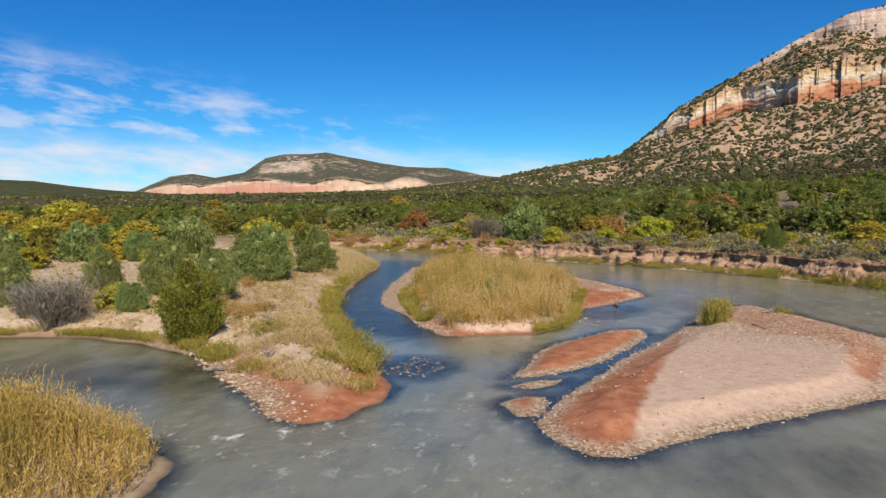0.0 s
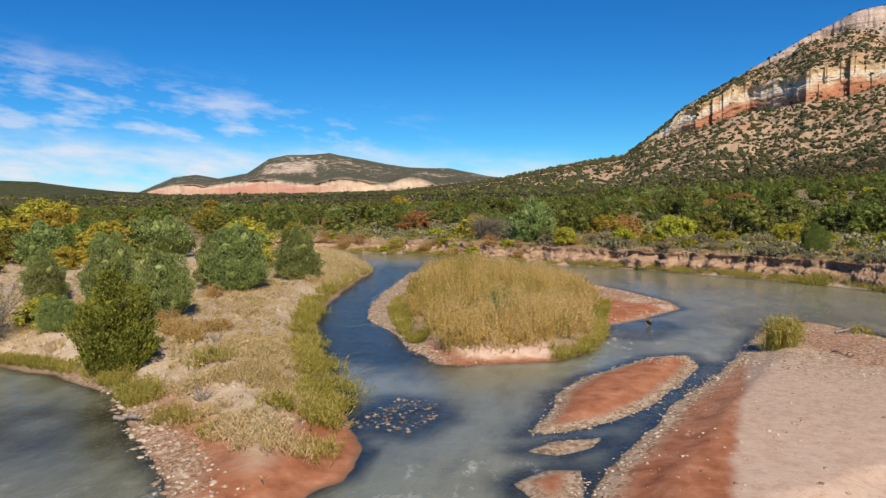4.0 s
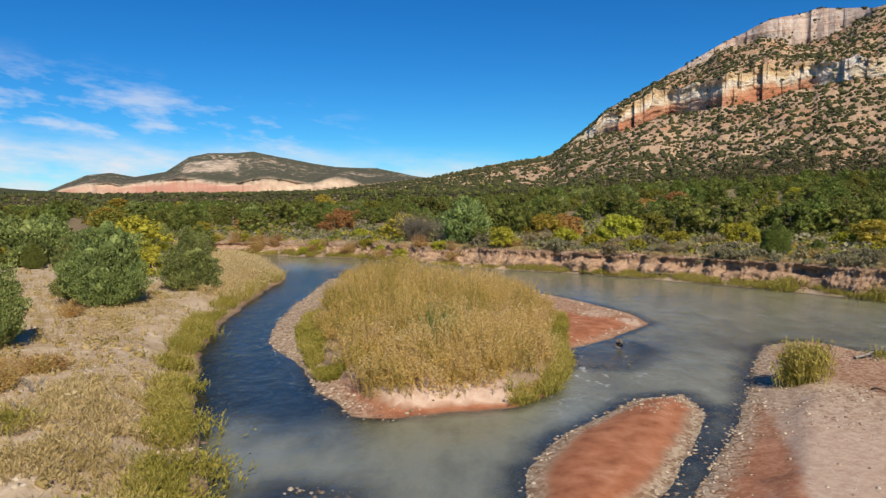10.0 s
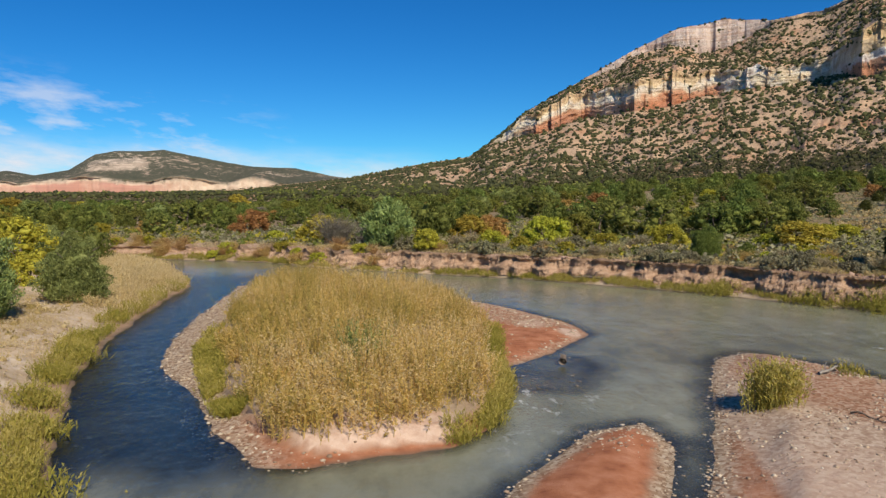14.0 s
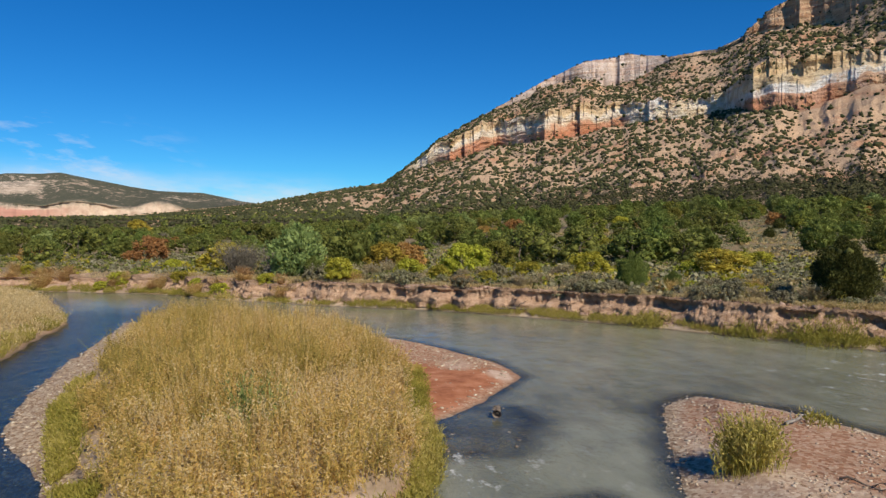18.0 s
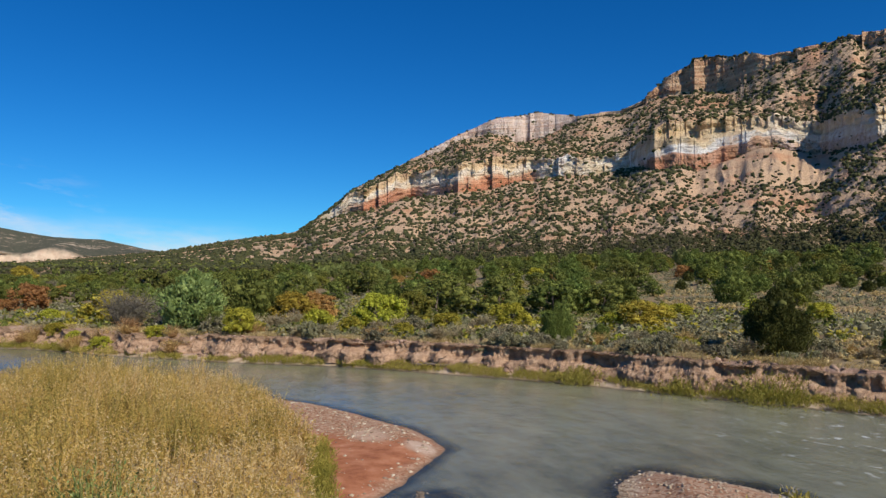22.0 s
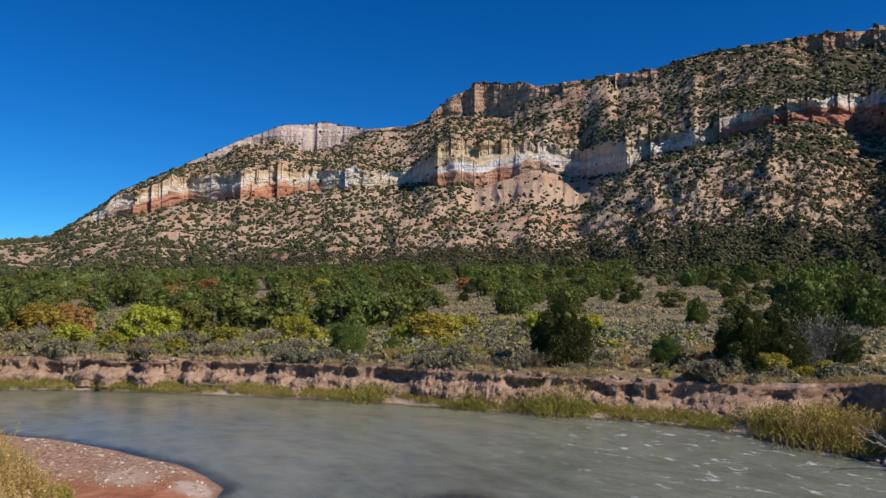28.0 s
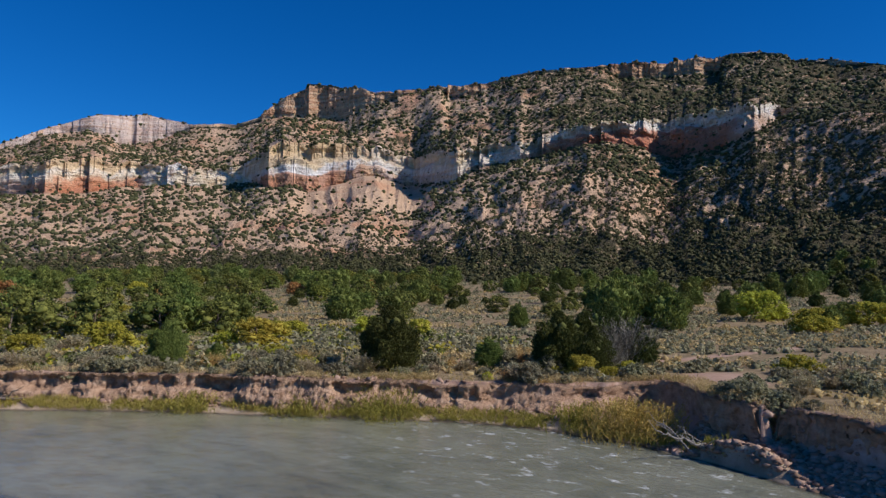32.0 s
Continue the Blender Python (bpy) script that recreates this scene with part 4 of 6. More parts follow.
far_range("wooded_hill", "low dark hill covered with junipers", 1500.0, [-75, -60, -48, -39, -37, -34.5, -32, -29.9, -26, -20], [1.5, 1.9, 2.1, 1.95, 1.88, 1.5, 1.2, 1.06, 0.7, 0.3],
          [0.3, 0.3, 0.3, 0.3, 0.3, 0.3, 0.3, 0.3, 0.3, 0.2], 0.1, 71, [M_HILL])


# ---------------------------------------------------------------- plants
def tufts(centres, normals, size, rng, stretch=1.6, spread=0.6):
    """Small leaf clumps: a bent diamond of two triangles each, standing out along its normal."""
    k = len(centres)
    nrm = normals + spread * rng.randn(k, 3)
    nrm /= np.linalg.norm(nrm, axis=1)[:, None] + 1e-9
    side = np.cross(nrm, rng.randn(k, 3))
    side /= np.linalg.norm(side, axis=1)[:, None] + 1e-9
    s = (size * (0.6 + 0.8 * rng.rand(k)))[:, None]
    up = np.cross(side, nrm)
    tip = 0.55 * nrm + 0.85 * up
    v = np.stack([centres - tip * s * 0.4, centres + side * s * 0.5 + nrm * s * 0.1, centres + tip * s * stretch * 0.5, centres - side * s * 0.5 + nrm * s * 0.1], 1)
    base = 4 * np.arange(k)[:, None]
    return v.reshape(-1, 3), np.concatenate([base + [[0, 1, 2, 3]]])


def lumps_crown(seed, rx, rz, z0, lumps, per, size, body=0.6):
    """A crown of many leaf clumps gathered in uneven boughs."""
    rng = np.random.RandomState(seed)
    u = rng.rand(lumps)
    a = rng.rand(lumps) * 2 * np.pi
    prof = np.interp(u, [0, 0.15, 0.45, 0.75, 1.0], [0.6, 0.95, 1.0, 0.85, 0.3])
    wob = 0.85 + 0.3 * np.sin(a * 3 + seed) * np.sin(u * 5 + seed * 1.7) + 0.12 * rng.randn(lumps)
    rad = rx * prof * wob * (0.55 + 0.45 * rng.rand(lumps) ** 0.4)
    c = np.stack([rad * np.cos(a), rad * np.sin(a), z0 + rz * u], 1)
    lr = rx * (0.13 + 0.15 * rng.rand(lumps)) * (0.6 + 0.4 * prof)
    d = rng.randn(lumps, per, 3)
    d /= np.linalg.norm(d, axis=2)[..., None]
    d[..., 2] = np.where(d[..., 2] < -0.5, -d[..., 2], d[..., 2])
    pts = c[:, None] + d * lr[:, None, None] * (0.7 + 0.5 * rng.rand(lumps, per, 1))
    up = np.array([0, 0, 0.45])
    v, f = tufts(pts.reshape(-1, 3), (d + up).reshape(-1, 3), np.full(lumps * per, size), rng, 1.6, 0.38)
    # each bough is a solid uneven lump of foliage under its coat of leaves
    bv, bf = blobs(c, lr * body, rng, 0.85, 0.3)
    return np.concatenate([v, bv]), np.concatenate([halves(f), bf + len(v)])


def spray_crown(seed, rx, rz, z0, shape, count, size):
    """A dense juniper crown: upright sprays over a lobed envelope, with darker depth between the lobes."""
    q = np.random.RandomState(seed + 500)

    def envelope(u, a):
        if shape == "cone":
            prof = np.interp(u, [0, 0.08, 0.22, 0.42, 0.62, 0.82, 0.94, 1.0], [0.70, 0.92, 1.0, 0.93, 0.74, 0.45, 0.2, 0.03])
        else:
            prof = np.interp(u, [0, 0.10, 0.28, 0.50, 0.70, 0.86, 0.96, 1.0], [0.66, 0.88, 1.0, 0.98, 0.84, 0.58, 0.3, 0.05])
        return np.stack([prof * np.cos(a), prof * np.sin(a), u * rz / rx], -1)

    lobes = 46
    lob = envelope(q.rand(lobes), q.rand(lobes) * 2 * np.pi)
    amp, wide = 0.12 + 0.36 * q.rand(lobes), 0.16 + 0.17 * q.rand(lobes)

    def shell(n, back, reach=1.0):
        e = envelope(reach * q.rand(n) ** 0.9, q.rand(n) * 2 * np.pi)
        d2 = ((e[:, None] - lob[None]) ** 2).sum(2)
        swell = (amp * np.exp(-d2 / wide ** 2)).max(1) - 0.24
        e[:, :2] *= ((1 + swell) * (1 - back))[:, None]
        e[:, 2] *= 1 + 0.6 * swell
        return e * rx + [0, 0, z0]

    p = shell(count, 0.34 * q.rand(count) ** 2 - 0.12 * q.rand(count) ** 4)
    out = p / (np.linalg.norm(p[:, :2], axis=1)[:, None] + 1e-6) * [1, 1, 0]
    d = 0.55 * out + [0, 0, 0.85] + 0.42 * q.randn(count, 3)
    d /= np.linalg.norm(d, axis=1)[:, None]
    side = np.cross(d, q.randn(count, 3))
    side /= np.linalg.norm(side, axis=1)[:, None] + 1e-9
    ln = (size * (0.6 + 0.8 * q.rand(count)))[:, None]
    v = np.stack([p - d * ln * 0.4, p + side * ln * 0.27, p + d * ln * 0.8, p - side * ln * 0.27], 1).reshape(-1, 3)
    f = 4 * np.arange(count)[:, None] + [[0, 1, 2, 3]]
    hearts = 170 if count > 10000 else 60
    bv, bf = blobs(shell(hearts, 0.32 + 0.25 * q.rand(hearts), 0.8), np.full(hearts, rx * (0.14 if count > 10000 else 0.19)), q, 1.1, 0.25)
    return np.concatenate([v, bv]), np.concatenate([halves(f), bf + len(v)])


def halves(quads):
    """Each quad as two triangles."""
    return np.concatenate([quads[:, [0, 1, 2]], quads[:, [0, 2, 3]]])


def limb(p0, p1, r0, r1, sides=6, bend=0.0, rng=None, seg=4):
    """A tapered, slightly crooked branch."""
    p0, p1 = np.array(p0, float), np.array(p1, float)
    ax = p1 - p0
    ax /= np.linalg.norm(ax)
    u = np.cross(ax, [0.3, 0.5, 0.81])
    u /= np.linalg.norm(u)
    w = np.cross(ax, u)
    vs = []
    for k in range(seg + 1):
        t = k / seg
        c = p0 + (p1 - p0) * t
        if rng is not None and 0 < k:
            c = c + bend * np.linalg.norm(p1 - p0) * rng.randn(3) * (0.5 if k == seg else 1)
        r = r0 + (r1 - r0) * t
        th = np.arange(sides) * 2 * np.pi / sides
        vs.append(c + r * (np.cos(th)[:, None] * u + np.sin(th)[:, None] * w))
    v = np.concatenate(vs)
    f = [[k * sides + q, k * sides + (q + 1) % sides, (k + 1) * sides + (q + 1) % sides, (k + 1) * sides + q] for k in range(seg) for q in range(sides)]
    return v, np.array(f)


def gather(pieces):
    vs, fs, n = [], [], 0
    for v, f in pieces:
        vs.append(v), fs.append(f + n)
        n += len(v)
    return np.concatenate(vs), np.concatenate(fs)


def trunk(root, h, r, seed, near, limbs=5, reach=0.5):
    """A tapered trunk; near trees have each limb as a piece of its own."""
    q = np.random.RandomState(seed)
    pcs = [limb((0, 0, -0.3), (0.1 * q.randn(), 0.1 * q.randn(), h), r, r * 0.4, 7, 0.03, q)]
    for _ in range(limbs):
        a, z = q.rand() * 6.28, h * (0.25 + 0.6 * q.rand())
        pcs.append(limb((0, 0, z), (reach * h * math.cos(a), reach * h * math.sin(a), z + h * 0.35), r * 0.45, r * 0.12, 5, 0.04, q, 3))
    ob = part("trunk", mesh_of("trunk", *gather(pcs[:1] if near else pcs), [M_BARK], True), root)
    for pc in pcs[1:] if near else ():
        part("limb", mesh_of("limb", *pc, [M_BARK], True), ob)


def tree(name, label, category, mat, seed, h, rx, shape, lumps=60, per=26, size=0.3, clear=0.08, group=""):
    root = new(name)
    tagged(root, label, category, group)
    trunk(root, h * 0.75, 0.035 * h, seed, lumps * per > 10000)
    if shape == "broad":
        v, f = lumps_crown(seed, rx, h * (1 - clear), h * clear, lumps, per, size)
    else:
        v, f = spray_crown(seed, rx, h * (1 - clear), h * clear, shape, lumps * per, size * 1.5)
    part("crown", mesh_of("crown", v, f, [mat]), root)
    return root


def settle(root, m):
    root.matrix_basis = m
    return root


def land_z(x, y):
    """The height of whatever ground is uppermost: the valley's sheet or the mountain."""
    x, y = np.atleast_1d(np.asarray(x, float)), np.atleast_1d(np.asarray(y, float))
    z = ground_z(x, y)
    a = np.degrees(np.arctan2(x - OX, y - OY))
    r = np.hypot(x - OX, y - OY)
    mr = np.hypot(MV[..., 0] - OX, MV[..., 1] - OY)
    for k in np.nonzero((a > -63) & (a < 109) & (r > 200))[0]:
        c = int(np.argmin(np.abs(MAZ - a[k])))
        if r[k] > mr[0, c]:
            z[k] = max(z[k], np.interp(r[k], mr[:, c], MV[:, c, 2]))
    return z


def spot(x, y, s=1.0, turn=0.0, sink=0.12, tall=1.0):
    z = float(land_z(x, y)[0])
    return Matrix.Translation((x, y, z - sink)) @ Matrix.Rotation(turn, 4, "Z") @ Matrix.Diagonal((s, s, s * tall, 1))


# ---------------------------------------------------------------- blades: willows, reeds, sedges and grasses
def blades(base, height, rng, stems=1, leaves=7, leaf=0.26, width=0.07, lean=0.18, spread=0.12, tint=None, splay=0.5):
    """Upright shoots, each a thin stem with narrow leaves that point up along it."""
    base = np.repeat(base, stems, 0)
    height = np.repeat(height, stems) * (0.7 + 0.45 * rng.rand(len(base)))
    tint = np.repeat(tint if tint is not None else rng.rand(len(base) // stems), stems)
    k = len(base)
    base = base + np.c_[spread * rng.randn(k, 2), np.zeros(k)]
    tip = np.c_[lean * rng.randn(k, 2), np.ones(k)] * height[:, None]
    side = rng.randn(k, 3) * [1, 1, 0.1]
    side /= np.linalg.norm(side, axis=1)[:, None]
    w = 0.007 + 0.004 * height[:, None]
    sv = np.stack([base - side * w, base + side * w, base + tip * 0.98 + side * w * 0.3, base + tip - side * w * 0.3], 1)
    vs, ts = [sv.reshape(-1, 3)], [np.repeat(tint * 0.7, 4)]
    for j in range(leaves):
        t = 0.22 + 0.78 * (j + rng.rand(k)) / leaves
        c = base + tip * t[:, None]
        d = tip / height[:, None] * 0.9 + splay * rng.randn(k, 3) * [1, 1, 0.35]
        d /= np.linalg.norm(d, axis=1)[:, None]
        sd = np.cross(d, rng.randn(k, 3))
        sd /= np.linalg.norm(sd, axis=1)[:, None]
        ln = (leaf * (0.6 + 0.8 * rng.rand(k)) * (1.15 - 0.5 * t))[:, None]
        q = np.stack([c, c + d * ln * 0.45 + sd * width * 0.5, c + d * ln + [0, 0, -0.02], c + d * ln * 0.45 - sd * width * 0.5], 1)
        vs.append(q.reshape(-1, 3)), ts.append(np.repeat(tint + 0.15 * rng.randn(k) + 0.25 * (t - 0.6), 4))
    v = np.concatenate(vs)
    return v, np.arange(len(v)).reshape(-1, 4), np.clip(np.concatenate(ts), 0, 1)


def scatter(n, box, keep, rng):
    """n places within a box for which keep(x, y), 0 to 1, wins a toss."""
    xs, ys = np.zeros(0), np.zeros(0)
    for _ in range(200):
        x, y = box[0] + (box[1] - box[0]) * rng.rand(4 * n), box[2] + (box[3] - box[2]) * rng.rand(4 * n)
        ok = rng.rand(4 * n) < keep(x, y)
        xs, ys = np.r_[xs, x[ok]], np.r_[ys, y[ok]]
        if len(xs) >= n:
            break
    return xs[:n], ys[:n]


def stuff(name, label, category, me):
    return tagged(new(name, me), label, category, kind="stuff")


rng = np.random.RandomState(21)

# the willow thicket on the island
# the shoots stand in bushy clumps, each of one height and colour
cx, cy = scatter(640, (-16, 8, 53, 106), lambda x, y: smooth(0.1, 0.5, inside_by(ISLAND_CORE, x, y)) * np.maximum(smooth(54.0, 54.6, y + 0.9 * fbm(x, y, 2, 5) - 0.25 * (x + 3.5)), np.maximum(smooth(-3.8, -4.6, x), smooth(0.8, 1.6, x))) * np.interp(y, [54, 75, 106], [1, 0.8, 0.5]), rng)
c_hue = 0.54 + 1.3 * fbm(cx / 5, cy / 5, 3, 83) + 0.30 * rng.randn(len(cx))
c_tall = (1.35 + 1.05 * smooth(0.3, 5, inside_by(ISLAND_CORE, cx, cy)) + 0.8 * fbm(cx / 3.0, cy / 3.0, 3, 81)) * (0.55 + 0.72 * rng.rand(len(cx)))
c_wide = 0.30 + 0.26 * rng.rand(len(cx), 1)
ox, oy = c_wide * rng.randn(len(cx), 24), c_wide * rng.randn(len(cx), 24)
x, y = (cx[:, None] + ox).ravel(), (cy[:, None] + oy).ravel()
dome = (c_tall[:, None] * (1.12 - 0.55 * np.hypot(ox, oy))).ravel()
hue = np.clip(np.repeat(c_hue, 24) + 0.12 * rng.randn(len(x)), 0, 1)
ok = inside_by(ISLAND_CORE, x, y) > 0.05
x, y, dome, hue = x[ok], y[ok], dome[ok], hue[ok]
v, f, t = blades(np.c_[x, y, ground_z(x, y) - 0.05], np.maximum(dome, 0.5), rng, 1, 19, 0.19, 0.040, 0.22, 0.05, hue, 0.95)
stuff("willow_thicket", "dense golden-olive coyote willow thicket covering the island", "willows", mesh_of("willow_thicket", v, f, [M_REED], False, {"tint": t}))

# the willows on the near bank
x, y = scatter(7500, (-34, -11, 10, 31), lambda x, y: smooth(0.2, 0.8, inside_by(NEAR_BANK, x, y)) * smooth(11, 15, y), rng)
tall = 1.2 + 1.3 * smooth(0.4, 4.0, inside_by(NEAR_BANK, x, y)) + 0.5 * fbm(x / 3, y / 3, 2, 85)
hue = np.clip(0.5 + 1.2 * fbm(x / 3, y / 3, 3, 87) + 0.14 * rng.randn(len(x)), 0, 1)
v, f, t = blades(np.c_[x, y, ground_z(x, y) - 0.05], tall, rng, 1, 15, 0.26, 0.036, 0.18, 0.12, hue)
stuff("bank_willows", "orange-green willows on the near bank", "willows", mesh_of("bank_willows", v, f, [M_REED], False, {"tint": t}))

# sedges along the water's edge
def edge_sedge(name, label, poly, count, box, lo, hi, tall, keep=None, mat=None, full=0.12):
    x, y = scatter(count, box, lambda x, y: (lambda d: smooth(lo, lo + 0.3, d) * smooth(hi, hi - 0.8, d))(inside_by(poly, x, y)) * (1 if keep is None else keep(x, y)) * smooth(0.36, 0.56, vnoise(x / 1.7, y / 1.7, 6) + full), rng)
    hue = np.clip(0.5 + 1.2 * fbm(x / 4, y / 4, 3, 91) + 0.15 * rng.randn(len(x)), 0, 1)
    v, f, t = blades(np.c_[x, y, ground_z(x, y) - 0.04], tall * (0.7 + 0.6 * vnoise(x / 2, y / 2, 93)), rng, 2, 5, 0.26, 0.036, 0.3, 0.1, hue)
    stuff(name, label, "grass", mesh_of(name, v, f, [mat or M_SEDGE], False, {"tint": t}))


edge_sedge("channel_sedge", "tall yellow-green sedge along the side channel", LEFT_BANK, 3800, (-24, -5, 36, 112), 0.2, 2.2, 0.72, lambda x, y: smooth(35, 40, y), None, 0.03)
edge_sedge("tip_sedge", "yellow-green grass on the point of the left bank", LEFT_BANK, 2000, (-18, -6, 34, 54), 1.0, 7, 0.42, lambda x, y: smooth(34.8, 37.5, y - 0.15 * x), M_GRASS, 0.0)
edge_sedge("backwater_sedge", "low green sedge along the backwater", LEFT_BANK, 2200, (-60, -17, 42, 54), 0.1, 1.5, 0.5, lambda x, y: smooth(-16, -19, x))
edge_sedge("island_sedge", "bright sedge fringe round the island", ISLAND_CORE, 4200, (-15, 7, 52, 80), -1.0, 0.5, 0.42, lambda x, y: np.maximum(smooth(-3.6, -4.6, x), 0.3 * smooth(0.4, 1.4, x)) * smooth(80, 70, y))
edge_sedge("far_bank_sedge", "green and straw sedge at the foot of the cut bank", RIGHT_BANK, 9000, (-60, 46, 52, 152), -0.25, 1.9, 0.42, lambda x, y: smooth(57, 60, y), None, 0.14)

# dry grass and low herbs on the left bank
x, y = scatter(21000, (-60, -8, 38, 125), lambda x, y: smooth(1.5, 3, inside_by(LEFT_BANK, x, y)) * (0.22 + 0.78 * smooth(0.45, 0.65, 0.6 * vnoise(x / 3.1, y / 3.1, 95) + 0.4 * vnoise(x / 1.1, y / 1.1, 96))) * np.interp(y, [38, 75, 125], [1, 0.9, 0.3]) * smooth(-55, -35, x), rng)
hue = np.clip(0.42 + 1.3 * fbm(x / 4, y / 4, 3, 97) + 0.3 * rng.randn(len(x)), 0, 1)
v, f, t = blades(np.c_[x, y, ground_z(x, y) - 0.03], 0.12 + 0.24 * vnoise(x / 3, y / 3, 99) ** 2 + 0.08 * rng.rand(len(x)), rng, 2, 3, 0.14, 0.022, 0.5, 0.1, hue)
stuff("dry_grass", "straw-coloured dry grass on the left bank", "grass", mesh_of("dry_grass", v, f, [M_GRASS], False, {"tint": t}))
x, y = scatter(2600, (-40, -14, 104, 150), lambda x, y: smooth(0.2, 1, inside_by(LEFT_BANK, x, y)) * smooth(14, 8, inside_by(LEFT_BANK, x, y)), rng)
x2, y2 = scatter(1800, (-30, -20, 86, 112), lambda x, y: smooth(0.2, 1, inside_by(LEFT_BANK, x, y)) * smooth(7, 4, inside_by(LEFT_BANK, x, y)), rng)
x, y = np.r_[x, x2], np.r_[y, y2]
v, f, t = blades(np.c_[x, y, ground_z(x, y) - 0.03], 0.55 + 0.4 * rng.rand(len(x)), rng, 2, 4, 0.3, 0.06, 0.3, 0.2, np.clip(0.6 + 0.2 * rng.randn(len(x)), 0, 1))
stuff("spit_grass", "tawny tall grass on the long spit", "grass", mesh_of("spit_grass", v, f, [M_GRASS], False, {"tint": t}))

def clumps(places, radii, rng, leaves=18, size=0.5, flat=0.8):
    """Low bushes far off: a heart and a coat of leaf clumps each."""
    k = len(places)
    d = rng.randn(k, leaves, 3)
    d[..., 2] = np.abs(d[..., 2])
    d /= np.linalg.norm(d, axis=2)[..., None]
    pts = places[:, None] + d * radii[:, None, None] * [1, 1, flat] * (0.75 + 0.4 * rng.rand(k, leaves, 1)) + [0, 0, 0.15]
    v, f = tufts(pts.reshape(-1, 3), (d + [0, 0, 0.3]).reshape(-1, 3), np.repeat(radii * size, leaves), rng, 1.3, 0.5)
    bv, bf = blobs(places + [0, 0, 0.05], radii * 0.68, rng, flat, 0.3)
    return np.concatenate([bv, v]), np.concatenate([bf, halves(f) + len(bv)])


def each(values, leaves):
    """One value a bush, for every vertex that clumps() gives it."""
    return np.r_[np.repeat(values, 12), np.repeat(values, 4 * leaves)]


ICO = [(0, 0, 1), *[(0.894 * math.cos(k * 1.2566), 0.894 * math.sin(k * 1.2566), 0.447) for k in range(5)], *[(0.894 * math.cos(k * 1.2566 + 0.628), 0.894 * math.sin(k * 1.2566 + 0.628), -0.447) for k in range(5)], (0, 0, -1)]
ICO_F = [(0, k + 1, (k + 1) % 5 + 1) for k in range(5)] + [(k + 1, k + 6, (k + 1) % 5 + 1) for k in range(5)] + [((k + 1) % 5 + 1, k + 6, (k + 1) % 5 + 6) for k in range(5)] + [(k + 6, 11, (k + 1) % 5 + 6) for k in range(5)]


def blobs(places, radii, rng, flat=0.8, jitter=0.28):
    """Small uneven lumps of twenty faces."""
    k = len(places)
    v = np.array(ICO)[None] * (1 + jitter * rng.randn(k, 12, 1)) * (0.8 + 0.4 * rng.rand(k, 1, 3))
    v = places[:, None] + v * radii[:, None, None] * [1, 1, flat]
    f = np.array(ICO_F)[None] + 12 * np.arange(k)[:, None, None]
    return v.reshape(-1, 3), f.reshape(-1, 3)


# ---------------------------------------------------------------- trees
def kinds(name, label, mat, seeds, h, rx, shape, far=False, category="tree", clear=0.06, group=""):
    lumps, per, size = (50, 44, 0.13) if far == 2 else (100, 42, 0.19) if far else (200, 130, 0.10)
    return [tree(name, label, category, mat, s, h, rx, shape, lumps, per, size * (h / 5) ** 0.5 * (0.85 if not far else 1.0), clear, group) for s in seeds]


def tussock(name, label, mat, seed, h, wide, n=70, leaf=0.16, width=0.035):
    """A dry shrub of many thin stalks fanning out from a few crowns."""
    q = np.random.RandomState(seed)
    root = tagged(new(name), label, "shrub")
    for k in range(5):
        c = wide * 0.55 * q.randn(2) * (k > 0)
        base = np.c_[c + 0.12 * wide * q.randn(n, 2), np.zeros(n)]
        v, f, t = blades(base, np.full(n, h * (1.0 - 0.35 * np.hypot(*c) / wide) * (0.75 + 0.4 * q.rand())), q, 1, 9, leaf, width, 0.42, 0.03, None, 0.9)
        part("tuft", mesh_of("tuft", v, f, [mat]), root)
    return root


